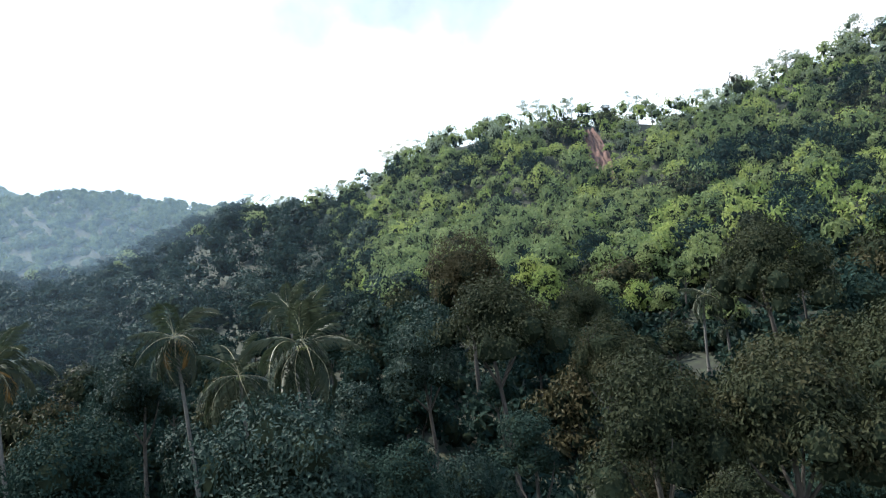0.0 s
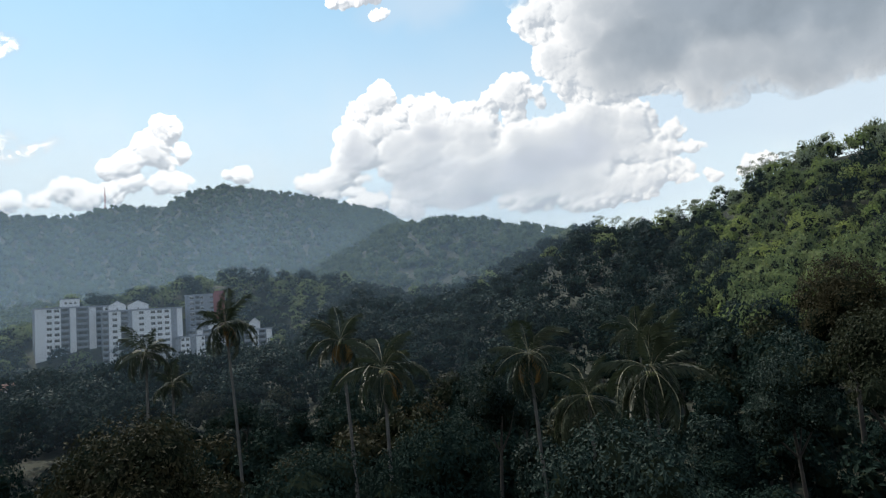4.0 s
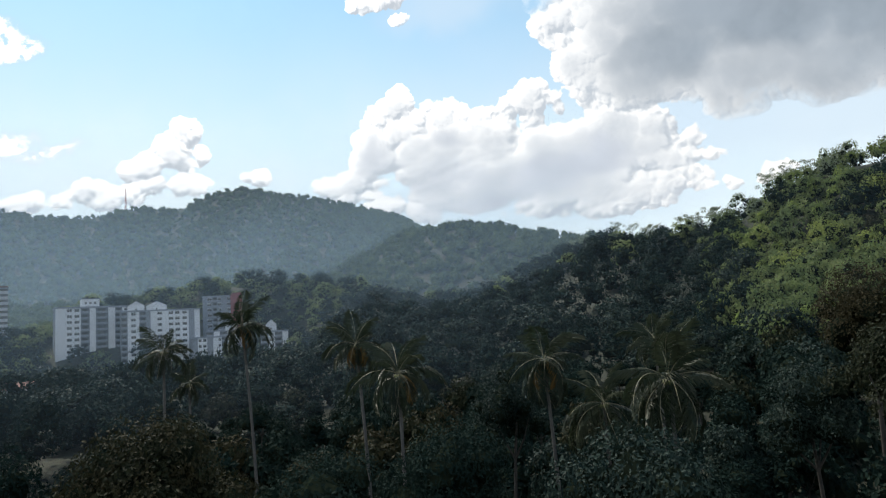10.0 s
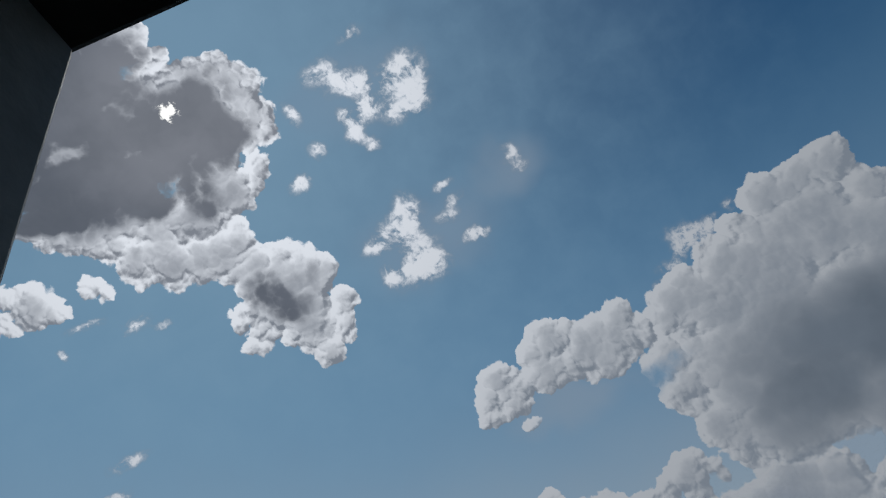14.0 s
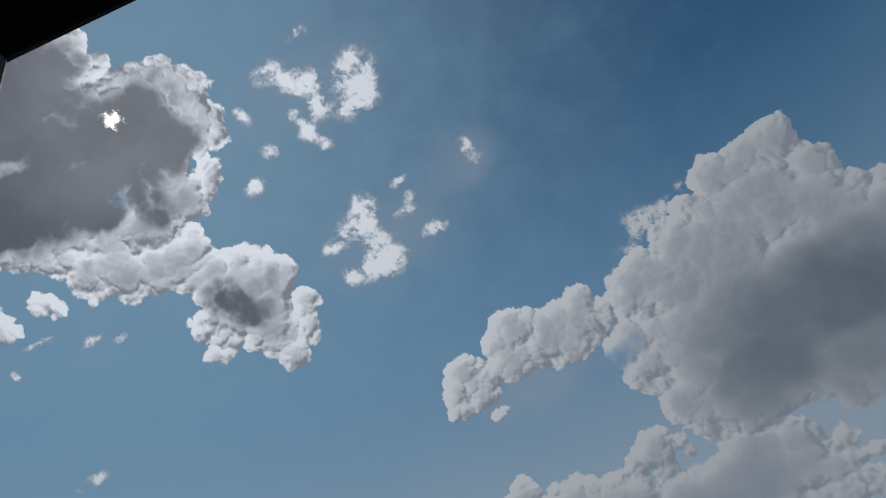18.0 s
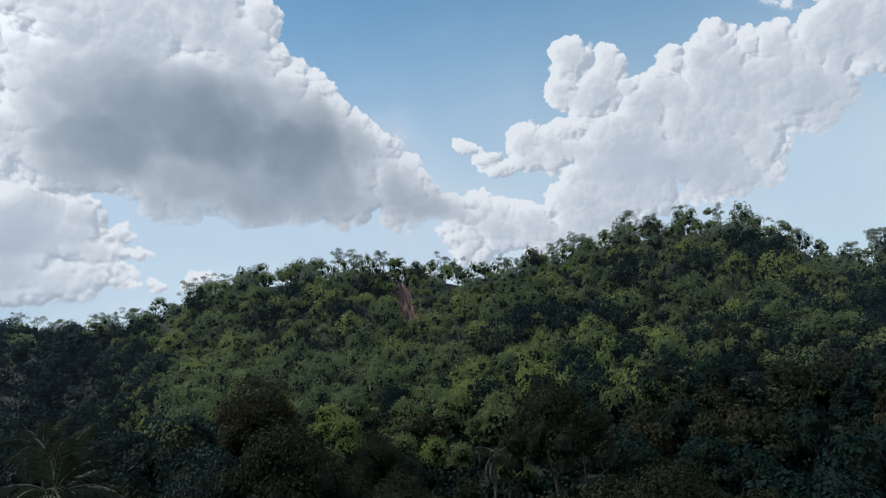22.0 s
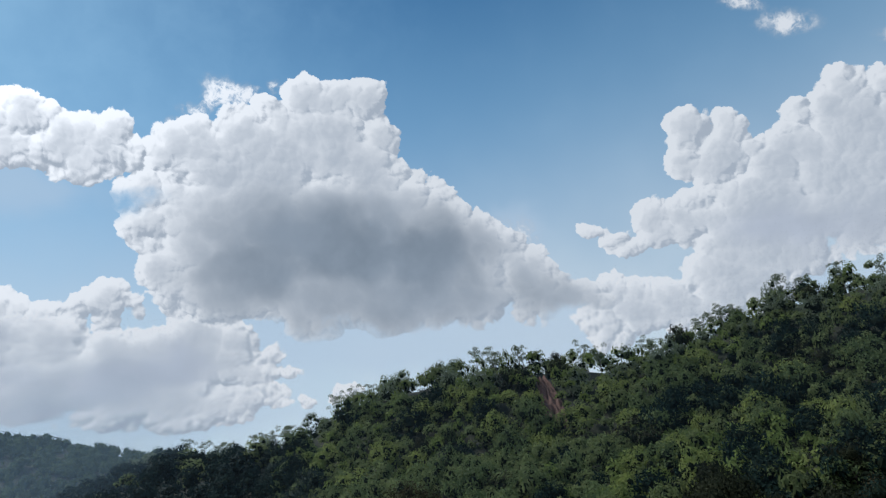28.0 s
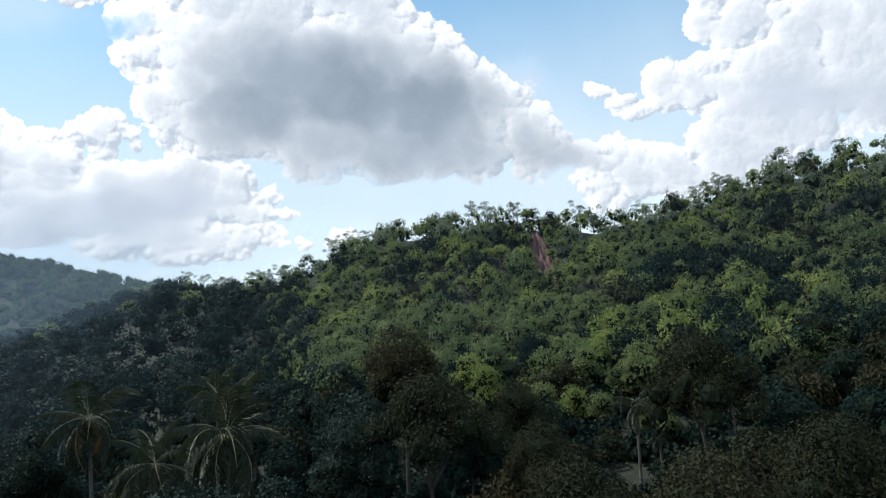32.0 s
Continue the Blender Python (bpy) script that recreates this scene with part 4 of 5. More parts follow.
def building(name, label, az, dist, el_top, width, depth, bays, twist=0.0, wall=None, side=None, floors=13, category="apartment building", cap=0.5, ac=False):
    """A block whose front's first corner stands at az, dist. bays along the front: (width, kind)."""
    wall, side = wall or WHITE_WALL, side or GREY_WALL
    top = dist * math.tan(radians(el_top))
    c = heading(az, 0, dist)
    low = top - floors * FLOOR
    ob = new(name)
    ob.matrix_world = pose(c.x, c.y, low, 0, 0, az + twist)
    total = floors * FLOOR
    bm = bmesh.new()
    box(bm, 0.02, width - 0.02, 1.35, depth, -8, total, 0)
    part("block", bm_mesh("block", bm, side), ob)
    bm = bmesh.new()
    for x0, x1, y0, y1 in ((-0.25, width + 0.25, -0.3, 0.0), (-0.25, width + 0.25, depth, depth + 0.25), (-0.25, 0.0, 0.0, depth), (width, width + 0.25, 0.0, depth)):
        box(bm, x0, x1, y0, y1, total - 0.3, total + cap, 0)
    part("parapet", bm_mesh("parapet", bm, side), ob)
    x = 0.0
    for w, kind in bays:
        bm = bmesh.new()
        if kind == "pier":
            box(bm, x, x + w, 0, 1.35, -8, total, 0)
            part("pier", bm_mesh("pier", bm, wall), ob)
        elif kind == "grey":
            box(bm, x, x + w, 0.35, 1.35, -8, total, 0)
            part("grey_strip", bm_mesh("grey_strip", bm, side), ob)
        elif kind in ("windows", "pairs"):
            bm.free()
            n = 2 if kind == "pairs" else 1
            ww = round(min(2.3, w / n - 0.7), 2)
            hh = 1.5
            xs, zs = [x], [-8]
            for i in range(n):
                xc = x + w * (i + 0.5) / n
                xs += [xc - ww / 2, xc + ww / 2]
            for fl in range(1, floors):
                zs += [fl * FLOOR + 0.85, fl * FLOOR + 0.85 + hh]
            xs, zs = xs + [x + w], zs + [total]
            part("front_wall", bm_mesh("front_wall", grid_solid(xs, zs, lambda i, k: i % 2 == 0 or k % 2 == 0, 0.0, 1.35), wall), ob)
            for fl in range(1, floors):
                for i in range(n):
                    xc = x + w * (i + 0.5) / n
                    add_window(ob, ww, hh, xc, 0.08, fl * FLOOR + 0.85)
                    if ac and (fl * 7 + i * 3) % 4 == 1:
                        part("air_conditioner", AC, ob, Matrix.Translation((xc + 0.1, -0.01, fl * FLOOR + 0.1)))
        elif kind == "balcony":
            # dark grey back wall paints the shadow inside the balcony recess
            box(bm, x, x + w, 1.2, 1.35, -8, total, 0)
            part("balcony_back_wall", bm_mesh("balcony_back_wall", bm, DARK_WALL), ob)
            for fl in range(1, floors):
                bal = part("balcony", shared("balcony", round(w, 2)), ob, Matrix.Translation((x, 0.15, fl * FLOOR)))
                part("balcony_door", shared("door", round(w, 2)), bal)
        elif kind == "strip":
            bm.free()
            for fl in range(floors):
                z = fl * FLOOR
                b2 = bmesh.new()
                box(b2, x, x + w, -0.15, 1.35, z, z + 1.6, 0)
                band = part("floor_band", bm_mesh("floor_band", b2, wall), ob)
                b2 = bmesh.new()
                box(b2, x, x + w, 0.5, 0.6, z + 1.6, z + FLOOR, 0)
                part("window_strip", bm_mesh("window_strip", b2, WINDOW_DARK), band)
                for i, m in enumerate(np.arange(x, x + w - 1.2, 4.6)):
                    b2 = bmesh.new()
                    box(b2, m, m + (1.1 if i % 2 else 0.6), 0.25, 0.5, z + 1.6, z + FLOOR, 0)
                    part("window_pier", bm_mesh("window_pier", b2, wall), band)
        x += w
    return tagged(ob, label, category, "apartment blocks below the mountain" if dist > 150 else "")


A = building("apartment_block", "tall white and grey apartment block above the treetops", 58.3, 400, 4.5, 38.5, 14,
             [(4.5, "pier"), (6.8, "pairs"), (4.2, "balcony"), (2.8, "pier"), (6.0, "balcony"), (3.2, "pier"), (3.6, "balcony"), (4.0, "windows"), (3.4, "pier")], twist=5, floors=12)
bm = bmesh.new()
box(bm, 12, 20.5, 3, 9, 36, 40.6, 0)
box(bm, 11.7, 20.8, 2.7, 9.3, 40.6, 41.0, 1)
part("roof_house", bm_mesh("roof_house", bm, [WHITE_WALL, DARK_WALL]), A)
for i in range(3):
    add_window(A, 1.2, 1.2, 14 + i * 2.2, 2.8, 38, False)
B = building("apartment_block", "white and grey apartment block with recessed balcony bays", 54.0, 392, 4.05, 38.5, 14,
             [(3.0, "balcony"), (5.6, "windows"), (3.4, "balcony"), (2.0, "grey"), (2.6, "pier"), (3.6, "windows"), (2.2, "pier"), (6.4, "pairs"), (4.0, "windows"), (3.0, "grey"), (2.7, "pier")], twist=3, floors=12)
gable_house(B, 3.5, 11.5, 5, 11, 36, 5.6)
gable_house(B, 12.5, 22.5, 5, 11, 36, 5.4)
building("apartment_block", "low white wing with regular small windows", 49.0, 384, 1.75, 14.5, 12,
         [(2.6, "grey"), (2.2, "windows"), (2.4, "windows"), (3.0, "grey"), (2.3, "pier"), (2.0, "windows")], twist=0, floors=8)
D = building("apartment_block", "grey apartment block beside a red stair tower", 48.2, 408, 4.9, 14.5, 12,
             [(2.2, "pier"), (3.0, "windows"), (2.6, "balcony"), (2.4, "windows"), (2.6, "grey"), (2.7, "windows")], twist=-4, wall=PALE_WALL, floors=13)
bm = bmesh.new()
box(bm, 15, 21.2, -1.5, 6, -5, 39.6, 0, 0.1)
box(bm, 15.6, 20.6, -0.9, 5.4, 39.6, 40.6, 0)
part("stair_tower", bm_mesh("stair_tower", bm, RED_WALL), D, label="red-brown painted stair tower")
E1 = building("apartment_block", "white terraced apartment wing among the trees", 48.0, 395, 2.2, 19, 12,
              [(4, "balcony"), (3, "pier"), (4, "balcony"), (3, "windows"), (6, "pier")], floors=9)
gable_house(E1, 10, 16, -1, 6, 27, 6)
E2 = building("apartment_block", "white terraced apartment wing with a gabled roof house", 43.9, 385, 1.9, 14.5, 10,
              [(4, "balcony"), (3.5, "windows"), (4, "balcony"), (3, "pier")], floors=8)
gable_house(E2, 3, 8.5, 1, 7, 24, 6.5)
W = building("apartment_tower", "pale tower block with banded floors and brown roof", 65.4, 440, 6.0, 32, 18, [(12, "strip"), (1.5, "grey"), (18.5, "strip")],
             twist=-3, wall=BAND_WALL, side=GREY_WALL, floors=18)
bm = bmesh.new()
box(bm, 14, 32, -0.6, 18, 54.5, 55.3, 0)
box(bm, 18, 26, 3, 12, 55.3, 57.6, 0)
part("roof", bm_mesh("roof", bm, ROOF_TILE), W)
N = building("apartment_building", "pale grey high-rise with barred windows and air conditioners", 77.2, 88, 10.6, 19.0, 11,
             [(3, "pier"), (2.6, "windows"), (2.2, "pier"), (2.6, "windows"), (3.2, "pier"), (2.8, "windows"), (2.6, "windows")], twist=-10, wall=PALE_WALL, side=DARK_WALL, floors=15, ac=True)
bm = bmesh.new()
vs = [bm.verts.new(p) for p in ((9, -0.4, 45.6), (19.4, -0.4, 45.3), (19.4, 6, 45.3), (9, 6, 45.6), (9, 2.4, 47.0), (17.6, 2.4, 46.8))]
for q in ((0, 1, 5, 4), (1, 2, 5), (2, 3, 4, 5), (3, 0, 4), (0, 3, 2, 1)):
    bm.faces.new([vs[i] for i in q])
part("metal_roof", bm_mesh("metal_roof", bm, METAL_ROOF), N, label="pale sloping metal roof")
bm = bmesh.new()
box(bm, 12.0, 18.4, 4.2, 9, 45, 48.6, 0)
box(bm, 11.7, 18.8, 3.9, 9.3, 48.6, 48.9, 1)
part("roof_house", bm_mesh("roof_house", bm, [GREY_WALL, DARK_WALL]), N)
bm = bmesh.new()
for fl in range(1, 15):
    box(bm, 19.02, 19.7, 1.0 + fl % 2, 3.4 + fl % 2, fl * 3 + 2.2, fl * 3 + 2.34, 0)
part("side_ledges", bm_mesh("side_ledges", bm, GREY_WALL), N)
wing = building("apartment_wing", "dark grey lower wing with a pale roof edge", 65.6, 97, 4.4, 3.2, 9, [(3.2, "grey")], wall=DARK_WALL, side=DARK_WALL, floors=9, category="building")
bm = bmesh.new()
box(bm, -0.3, 3.5, -0.4, 9.2, 27.5, 27.8, 0)
part("roof", bm_mesh("roof", bm, METAL_ROOF), wing)

annex = building("low_annex", "low dark annex with a pale metal roof", 66.2, 84, -5.0, 2.6, 5, [(2.6, "grey")], wall=DARK_WALL, side=DARK_WALL, floors=5, category="building")
bm = bmesh.new()
box(bm, -0.3, 2.9, -0.4, 5.2, 15.5, 15.75, 0)
part("roof", bm_mesh("roof", bm, METAL_ROOF), annex)

# low house with a red roof among the trees
c = heading(61.9, 0, 230)
low_house = new("house")
low_house.matrix_world = pose(c.x, c.y, -9.5, 0, 0, 61)
bm = bmesh.new()
box(bm, 0, 9, 0, 7, -4, 5.2, 0)
part("wall", bm_mesh("wall", bm, WHITE_WALL), low_house)
bm = bmesh.new()
vs = [bm.verts.new(p) for p in ((-0.6, -0.6, 5.2), (9.6, -0.6, 5.2), (9.6, 7.6, 5.2), (-0.6, 7.6, 5.2), (-0.6, 3.5, 7.2), (9.6, 3.5, 7.2))]
for q in ((0, 1, 5, 4), (2, 3, 4, 5), (0, 4, 3), (1, 2, 5), (3, 2, 1, 0)):
    bm.faces.new([vs[i] for i in q])
part("roof", bm_mesh("roof", bm, plain("red_roof_sheet", (0.13, 0.05, 0.04), 0.8, grain=2)), low_house)
tagged(low_house, "low white house with a red pitched roof", "house")

# lattice mast on the far ridge
mast = new("radio_mast")
mast.matrix_world = Matrix.Translation(heading(53.6, 0, 1290) + Vector((0, 0, 262)))
for sx, sy in ((-1, -1), (1, -1), (1, 1), (-1, 1)):
    v, f = tube([(sx * 1.6, sy * 1.6, -8), (sx * 0.3, sy * 0.3, 43)], [0.28, 0.16], 5)
    part("leg", mesh_np("leg", v, [(f, 0)], [STEEL]), mast)
pieces = []
for i in range(14):
    z = i * 3.0
    w, w2 = 1.6 - 1.3 * (z + 8) / 51, 1.6 - 1.3 * (z + 11) / 51
    for (a, b), (c2, d2) in (((-1, -1), (1, -1)), ((1, -1), (1, 1)), ((1, 1), (-1, 1)), ((-1, 1), (-1, -1))):
        pieces.append(tube([(a * w, b * w, z), (c2 * w2, d2 * w2, z + 3)], [0.1, 0.1], 4))
v, f = joined(pieces)
part("bracing", mesh_np("bracing", v, [(f, 0)], [STEEL]), mast)
tagged(mast, "slender lattice radio mast on the mountain ridge", "mast")

# ground that the buildings stand on: degrees from, to and metres from, to
KEEP_CLEAR = [(48.0, 58.8, 392, 416), (45.0, 48.4, 394, 421), (41.7, 44.0, 383, 396), (60.6, 66, 434, 458), (59.6, 62.3, 226, 240)]

# ------------------------------------------------------------ own balcony
# the camera leans out of a balcony; the facade looks 26 degrees to the left
home = pose(0, 0, 0, 0, 0, 26)


def home_part(name, label, x0, x1, y0, y1, z0, z1, mat, bevel=0.012):
    bm = bmesh.new()
    box(bm, x0, x1, y0, y1, z0, z1, 0, bevel)
    ob = new(name, bm_mesh(name, bm, mat))
    ob.matrix_world = home
    return tagged(ob, label, "balcony" if "balcony" in name else "wall", kind="structure")


EDGE = 0.49
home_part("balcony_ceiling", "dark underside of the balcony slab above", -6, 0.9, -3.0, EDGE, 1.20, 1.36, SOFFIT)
home_part("balcony_floor", "concrete balcony floor", -0.61, 4, -3.0, EDGE, -1.72, -1.56, CONCRETE)
home_part("wall_side", "grey concrete side wall at the balcony's end", -0.726, -0.616, -2.6, EDGE - 0.004, -1.56, 1.196, CONCRETE)
home_part("wall_back", "plain wall behind the balcony", -6, 6, -3.2, -3.004, -24, 6, GREY_WALL)
home_part("wall_lower", "plain outer wall below the balcony", -6, 6, -3.0, EDGE - 0.05, -24, -1.724, GREY_WALL)
home_part("balcony_parapet", "low concrete balcony parapet", -0.61, 4, EDGE - 0.14, EDGE, -1.556, -0.62, CONCRETE)

# ------------------------------------------------------------ woods
def clear_of(x, y, gap):
    return all((x - a) ** 2 + (y - b) ** 2 > (gap + c) ** 2 for a, b, c in taken)


def bare(az, r):
    """The landslip on the hill and the view to it."""
    mid = -14.4 + (r - 205) * 0.026
    return abs(az - mid) < 1.0 and 193 < r < 224


wood = np.random.default_rng(11)
count = 0
spacing = 6.4
for r in np.arange(44, 128, spacing):
    for az in np.arange(-58, 76, math.degrees(spacing * 1.15 / r)):
        a, d = az + wood.normal() * 1.2, r + wood.normal() * 2.0
        p = heading(a, 0, d)
        rad = wood.uniform(3.2, 5.6)
        if not clear_of(p.x, p.y, rad * 0.45) or (57 < a and d > 70) or count >= 285:
            continue
        pick = wood.uniform()
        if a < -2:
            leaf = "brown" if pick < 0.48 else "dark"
            # the sunny slope is painted here with brighter leaf colours
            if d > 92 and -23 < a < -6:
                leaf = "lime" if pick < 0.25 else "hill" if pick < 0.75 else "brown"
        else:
            # the valley's shade is painted with dark leaf colours
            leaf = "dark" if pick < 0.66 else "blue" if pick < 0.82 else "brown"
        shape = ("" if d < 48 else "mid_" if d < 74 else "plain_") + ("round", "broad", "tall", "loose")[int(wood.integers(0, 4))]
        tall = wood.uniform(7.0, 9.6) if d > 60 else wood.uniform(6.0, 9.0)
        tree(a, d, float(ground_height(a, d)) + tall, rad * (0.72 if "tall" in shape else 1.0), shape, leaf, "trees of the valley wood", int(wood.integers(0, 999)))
        count += 1


def wood_patch(name, label, leaf, places, variants):
    """Many trees as one stuff object. places: x, y, z, radius, height, turn."""
    vs, qs, ts, at = [], [], [], 0
    for x, y, z, rad, h, turn, i in places:
        lv, lf, cv, cf = variants[i]
        c, s = math.cos(turn), math.sin(turn)
        m = np.array([[c, -s, 0], [s, c, 0], [0, 0, 1]]).T * [1, 1, 1]
        for v, f, keep in ((lv, lf, qs), (cv, cf, ts)):
            vs.append((v @ m) * [rad, rad, h] + [x, y, z])
            keep.append(f + at)
            at += len(v)
    # distant crowns have leaf-coloured cores, nearer ones the painted inner shade
    me = mesh_np(name, np.concatenate(vs), [(np.concatenate(qs), 0), (np.concatenate(ts), 1)], [LEAF[leaf], LEAF[leaf] if leaf == "far" else CORE_SHADE])
    return tagged(new(name, me), label, "woods", kind="stuff")


hill_variants = [crown_arrays(np.random.default_rng(300 + i), 14 + i % 4, 950, 0.112, 0.70 + 0.06 * (i % 3), 0.75 + 0.3 * (i % 3), ICO_1, 0.42) for i in range(8)]
mid_variants = [crown_arrays(np.random.default_rng(350 + i), 7 + i % 3, 300, 0.19, 0.66, 0.8 + 0.2 * (i % 3), ICO_1, 0.46) for i in range(6)]
far_variants = [crown_arrays(np.random.default_rng(400 + i), 3, 60, 0.36, 0.5, 0.9, ICO_1, 0.72) for i in range(5)]

creeper_variants = [crown_arrays(np.random.default_rng(430 + i), 3, 90, 0.30, 0.5, 0.9, ICO_1, 0.38) for i in range(5)]


def airy(rg):
    """A thin crown of small tufts with sky between them."""
    n = 20
    c = np.stack([rg.normal(size=n) * 0.36, rg.normal(size=n) * 0.36, rg.uniform(0.1, 1.25, n)], 1)
    r = rg.uniform(0.13, 0.27, n)
    lv, lf = leaves(rg, c, r, 1300, 0.085, 0.9)
    tv, tf = joined([(ICO_1[0] * r[i] * 0.14 + c[i], ICO_1[1]) for i in range(n)])
    return lv, lf, tv, tf


shrub_variants = [crown_arrays(np.random.default_rng(450 + i), 3, 130, 0.25, 0.6, 0.8, ICO_1, 0.46) for i in range(6)]
crest_variants = [airy(np.random.default_rng(500 + i)) for i in range(6)]
places, crest, stems = defaultdict(list), [], []
SPACE = 8.3
for r in np.arange(124, 480, SPACE):
    for az in np.arange(-66, 78, math.degrees(SPACE * 1.05 / r)):
        a, d = az + wood.normal() * 0.8, r + wood.normal() * 2.4
        reach = float(along(REACH_1, a))
        if d > reach * 1.10 or bare(a, d):
            continue
        p = heading(a, 0, d)
        if any(a0 < a < a1 and d0 < d < d1 for a0, a1, d0, d1 in KEEP_CLEAR):
            continue
        z = float(ground_height(a, d))
        pick = wood.uniform()
        high = (d - 126) / max(reach - 126, 1)
        # random sunlit patches, painted by picking yellow-green leaves
        sunny = noise.noise(Vector((p.x * 0.022, p.y * 0.022, 3.1)))
        if a < 4:
            leaf = "grey" if high > 0.82 and pick < 0.55 else "lime" if pick < 0.30 + 0.7 * sunny else "hill" if pick < 0.80 else "dark" if pick < 0.94 else "brown"
        else:
            # shaded side of the valley, painted with dark and bluish leaves
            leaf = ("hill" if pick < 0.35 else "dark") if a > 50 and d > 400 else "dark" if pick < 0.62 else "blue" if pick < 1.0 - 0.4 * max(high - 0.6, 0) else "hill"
        # the foot of the hill and its far end get shade as darker leaf colours
        if a < -27 and pick > 0.22 and leaf in ("lime", "hill"):
            leaf = "brown" if pick < 0.2 else "dark" if pick < 0.62 else "hill"
        near = a < 9 or d < 205
        rad = wood.uniform(4.2, 7.6)
        h = rad * wood.uniform(0.95, 1.5)
        lift = TREE * wood.uniform(0.8, 1.2) - h * 1.15
        if a >= 9:
            if wood.uniform() < 0.36:
                continue
            rad = wood.uniform(4.6, 8.8)
            h = rad * wood.uniform(0.75, 1.3)
            lift = TREE * wood.uniform(0.6, 1.45) - h * 1.0
        if 0.9 < high and a < 18:
            rad *= 0.8
        if 0.93 < high < 1.06 and wood.uniform() < 0.72 and a < 18:
            h2 = wood.uniform(3.0, 5.0)
            crest.append((p.x, p.y, z + TREE * 0.5, wood.uniform(2.8, 4.6), h2, wood.uniform(0, 6.28), int(wood.integers(0, 6))))
            stems.append((p.x, p.y, z, TREE * 0.5 + h2 * 0.8))
            continue
        places[(leaf, near)].append((p.x, p.y, z + max(lift, -1.5), rad, h, wood.uniform(0, 6.28), int(wood.integers(0, 6))))
WOOD_LABELS = {"dark": "dark green trees of the nearer wooded hillside, shade put into their colour", "lime": "yellow-green creeper-covered trees on the hillside, sunlight put into their colour",
               "grey": "pale grey-green trees along the hill crest", "brown": "olive-brown trees on the lower hillside",
               "blue": "bluish-green trees scattered on the hillside", "hill": "mid-green broadleaf trees packed over the hillside"}
for (leaf, near), some in places.items():
    wood_patch("hillside_woods", WOOD_LABELS[leaf], leaf, some, hill_variants if near else mid_variants)
wood_patch("crest_woods", "thin airy trees standing along the hill crest", "grey", crest, crest_variants)
v, f = joined([tube([(x, y, z - 0.5), (x + 0.3, y, z + h * 0.6), (x + 0.1, y + 0.2, z + h)], [0.2, 0.14, 0.06], 5) for x, y, z, h in stems])
tagged(new("crest_trunks", mesh_np("crest_trunks", v, [(f, 0)], [PALM_BARK])), "slim grey trunks of the crest trees", "trunks", kind="stuff")
creepers = defaultdict(list)
for r in np.arange(122, 250, 3.6):
    for az in np.arange(-62, 8, math.degrees(3.8 / r)):
        a, d = az + wood.normal() * 0.5, r + wood.normal() * 1.2
        if d > float(along(REACH_1, a)) * 1.0 or (bare(a, d) and wood.uniform() < 0.9):
            continue
        p = heading(a, 0, d)
        rad = wood.uniform(1.5, 3.0)
        # sun patches and the shaded foot are painted by leaf colour
        sunny = noise.noise(Vector((p.x * 0.022, p.y * 0.022, 3.1)))
        leaf = "lime" if wood.uniform() < 0.4 + 0.7 * sunny - max(0.0, -26 - a) * 0.03 and d > 128 else "hill" if d > 140 or wood.uniform() < 0.3 else "dark"
        creepers[leaf].append((p.x, p.y, float(ground_height(a, d)) + wood.uniform(1.0, 5.0), rad, rad * wood.uniform(0.8, 1.6), wood.uniform(0, 6.28), int(wood.integers(0, 5))))
for leaf, some in creepers.items():
    wood_patch("creepers", "tangle of climbing creepers draped between the hillside trees", leaf, some, creeper_variants)
shrubs = defaultdict(list)
for r in np.arange(24, 128, 3.4):
    for az in np.arange(-62, 80, math.degrees(3.6 / r)):
        a, d = az + wood.normal() * 1.0, r + wood.normal() * 1.0
        if 20.2 < a < 24.5 and 44 < d < 58:
            continue
        p = heading(a, 0, d)
        rad = wood.uniform(2.0, 3.6)
        # dark leaf colour paints the shaded gaps under the trees
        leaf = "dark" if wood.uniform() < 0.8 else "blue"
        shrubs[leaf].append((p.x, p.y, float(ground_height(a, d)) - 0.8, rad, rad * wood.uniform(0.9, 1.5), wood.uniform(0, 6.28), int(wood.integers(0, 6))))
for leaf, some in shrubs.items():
    wood_patch("undergrowth", "dense shrubs under the valley trees, shade put into their dark colour", leaf, some, shrub_variants)
steep = [(36.0, 51.0, 384, 442), (56.0, 62.5, 396, 446)]
bank = []
for a0, a1, d0, d1 in steep:
    for r in np.arange(d0, d1, 5.0):
        for az in np.arange(a0, a1, math.degrees(6.5 / r)):
            a, d = az + wood.normal() * 0.25, r + wood.normal() * 1.2
            if any(c0 < a < c1 and e0 < d < e1 for c0, c1, e0, e1 in KEEP_CLEAR) or d > float(along(REACH_1, a)) * 1.06:
                continue
            p = heading(a, 0, d)
            rad = wood.uniform(3.2, 5.8)
            bank.append((p.x, p.y, float(ground_height(a, d)) + wood.uniform(-1.5, 2.0), rad, rad * wood.uniform(0.7, 1.1), wood.uniform(0, 6.28), int(wood.integers(0, 6))))
wood_patch("bank_woods", "mid-green trees on the steep bank behind the apartments", "hill", bank, mid_variants)
far_places = []
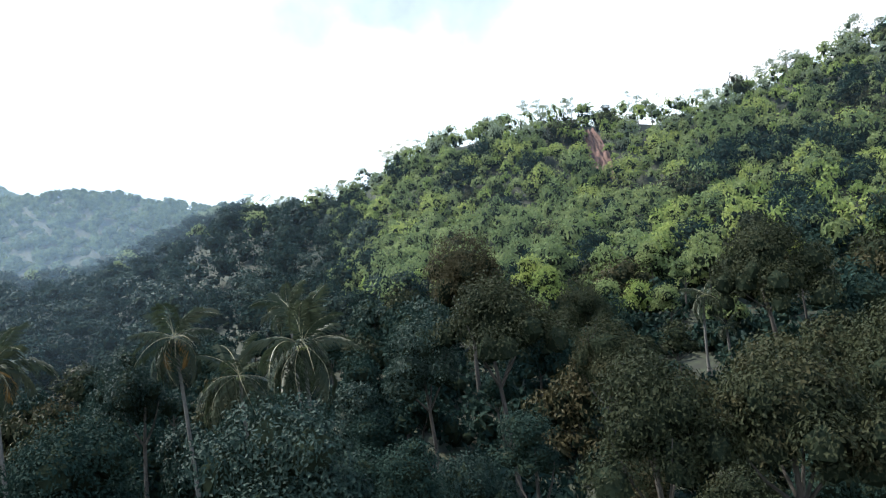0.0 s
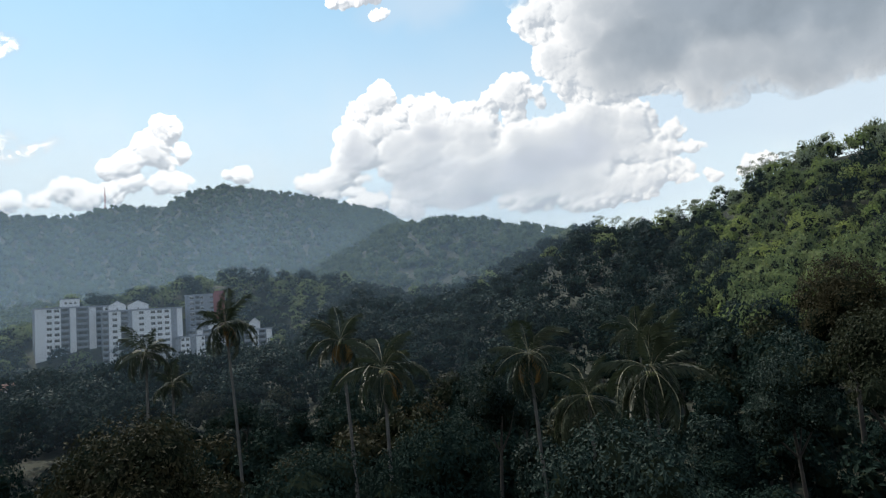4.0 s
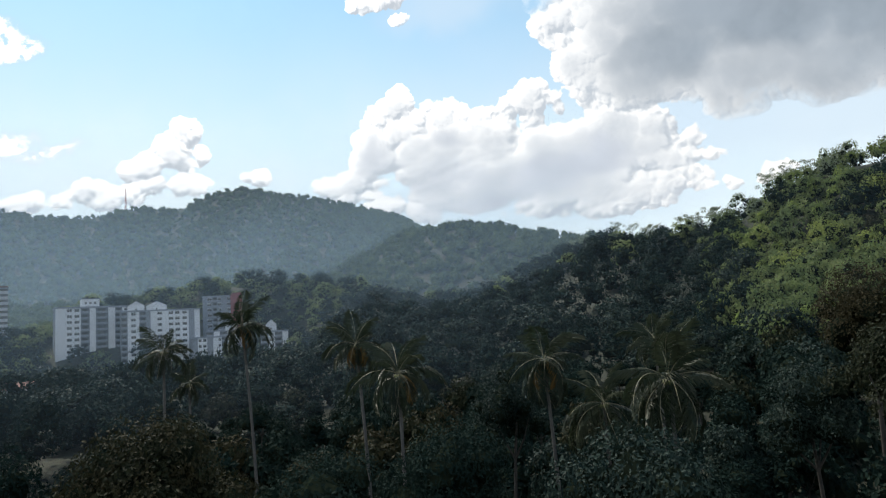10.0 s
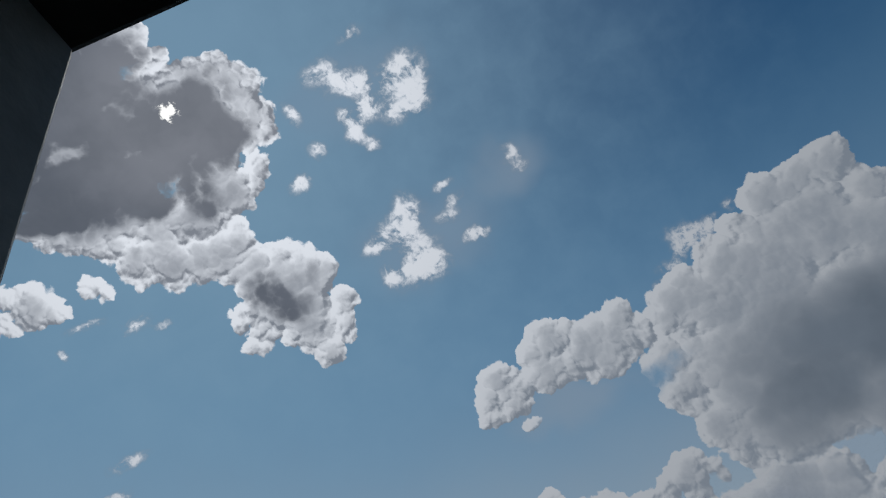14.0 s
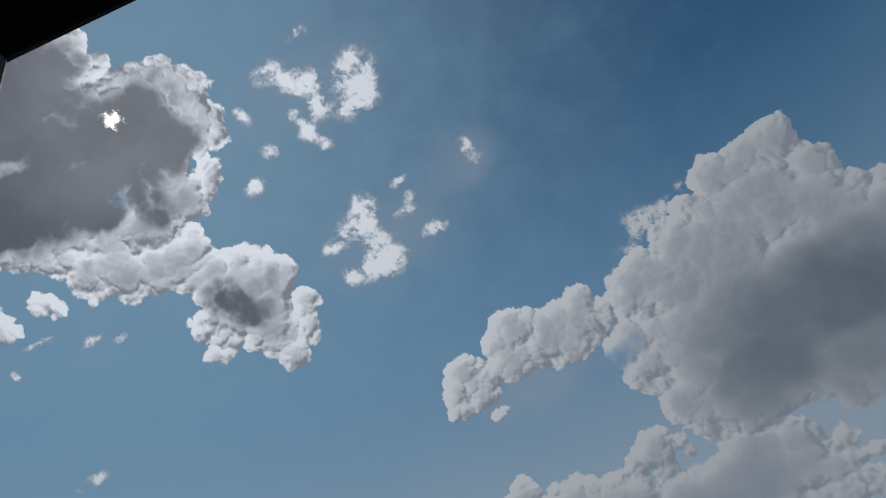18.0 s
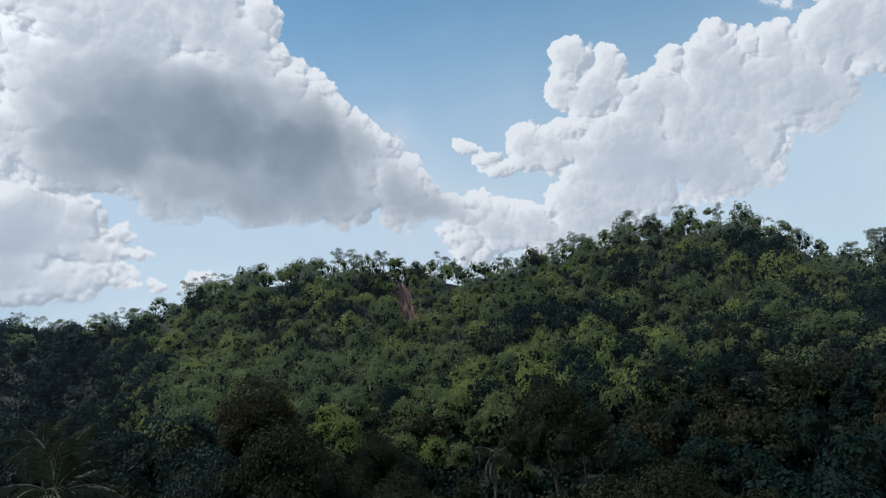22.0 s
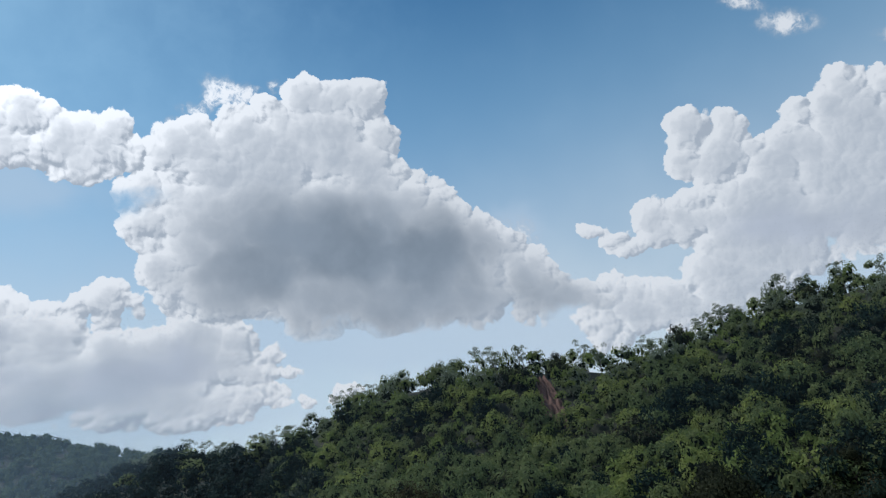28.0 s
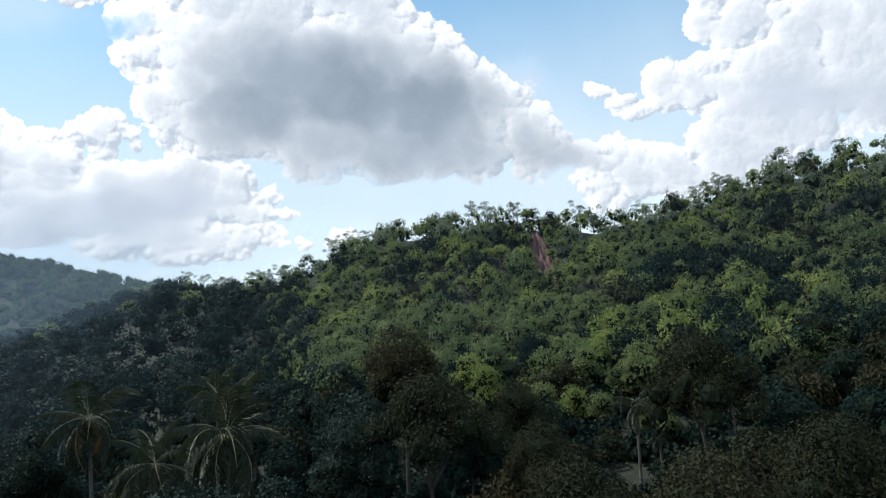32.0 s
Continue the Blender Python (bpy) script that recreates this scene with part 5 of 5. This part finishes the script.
for r in np.arange(455, 1330, 10.5):
    step = 9.0 if r < 800 else 10.5
    for az in np.arange(8, 80, math.degrees(step / r)):
        a, d = az + wood.normal() * 320 / r, r + wood.normal() * 5.0
        if a < 34 and d > float(along(REACH_2, a)) * 1.05 and a < 28:
            continue
        p = heading(a, 0, d)
        rad = wood.uniform(4.6, 9.0)
        far_places.append((p.x, p.y, float(ground_height(a, d)) + TREE * wood.uniform(0.55, 1.25) - rad * 1.15, rad, rad * wood.uniform(0.9, 1.4), wood.uniform(0, 6.28), int(wood.integers(0, 5))))
wood_patch("mountain_woods", "hazy green forest covering the far mountain", "far", far_places, far_variants)

# ------------------------------------------------------------ landslip scar
sg = np.linspace(0, 1, 26)
su, sv = np.meshgrid(sg, sg)
lobe = 0.55 + 0.45 * np.sin(sv * 3.0 + 0.4)
s_az = -14.4 + (su - 0.5) * 1.8 * lobe + (sv - 0.5) * 0.9
s_r = 196 + sv * 26
rough = np.array([[noise.noise(Vector((a * 9, b * 9, 1.7))) + 0.5 * noise.noise(Vector((a * 25, b * 25, 4))) for a, b in zip(ra, rb)] for ra, rb in zip(su, sv)])
s_z = ground_height(s_az, s_r) + 0.8 + 2.5 * sv + rough * 1.8
edge = (su < 0.03) | (su > 0.97) | (sv < 0.03) | (sv > 0.97)
s_z = np.where(edge, s_z - 5, s_z)
scar_v = np.stack([-np.sin(np.radians(s_az)) * s_r, np.cos(np.radians(s_az)) * s_r, s_z], -1).reshape(-1, 3)
si, sj = np.meshgrid(np.arange(25), np.arange(25), indexing="ij")
scar_f = np.stack([si * 26 + sj, (si + 1) * 26 + sj, (si + 1) * 26 + sj + 1, si * 26 + sj + 1], -1).reshape(-1, 4)
tagged(new("bare_earth_bank", mesh_np("bare_earth_bank", scar_v, [(scar_f, 0)], [EARTH], True)),
       "bare reddish earth bank of a landslip on the wooded hill", "earth bank", kind="structure")

# ------------------------------------------------------------ haze in the valley
def haze(reach, first, last, low, high, share, lift):
    """A tinted see-through sheet that paints hazy air; share: how much of it hides what lies behind, more of it higher
    up where lift is above 0.
    """
    m, n = material("painted_haze")
    where = n.add("ShaderNodeNewGeometry").outputs["Position"]
    xyz = n.add("ShaderNodeSeparateXYZ", {0: where})
    steep = n.math("DIVIDE", xyz.outputs[2], reach)
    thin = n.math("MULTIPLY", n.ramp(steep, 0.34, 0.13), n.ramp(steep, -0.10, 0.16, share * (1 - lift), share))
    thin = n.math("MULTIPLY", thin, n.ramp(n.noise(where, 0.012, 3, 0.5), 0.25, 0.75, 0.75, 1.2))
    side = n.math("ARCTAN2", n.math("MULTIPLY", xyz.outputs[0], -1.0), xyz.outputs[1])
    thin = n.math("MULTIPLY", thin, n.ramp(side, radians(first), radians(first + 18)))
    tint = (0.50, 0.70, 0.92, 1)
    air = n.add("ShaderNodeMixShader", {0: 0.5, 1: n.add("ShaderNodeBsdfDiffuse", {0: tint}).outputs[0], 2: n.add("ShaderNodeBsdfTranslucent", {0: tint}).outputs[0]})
    finish(m, n, n.add("ShaderNodeMixShader", {0: thin, 1: n.add("ShaderNodeBsdfTransparent").outputs[0], 2: air.outputs[0]}).outputs[0])
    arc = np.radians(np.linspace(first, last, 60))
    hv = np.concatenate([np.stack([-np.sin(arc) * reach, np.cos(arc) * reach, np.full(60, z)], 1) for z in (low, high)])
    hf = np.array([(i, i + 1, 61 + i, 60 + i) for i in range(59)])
    tagged(new("haze", mesh_np("haze", hv, [(hf, 0)], [m])), "see-through bluish sheet that paints thin haze in the valley", "haze", kind="stuff")


# sheets added before the hills put the haze in as colour
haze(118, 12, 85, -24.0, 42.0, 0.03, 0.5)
# near sheet added to lighten the dark hillside
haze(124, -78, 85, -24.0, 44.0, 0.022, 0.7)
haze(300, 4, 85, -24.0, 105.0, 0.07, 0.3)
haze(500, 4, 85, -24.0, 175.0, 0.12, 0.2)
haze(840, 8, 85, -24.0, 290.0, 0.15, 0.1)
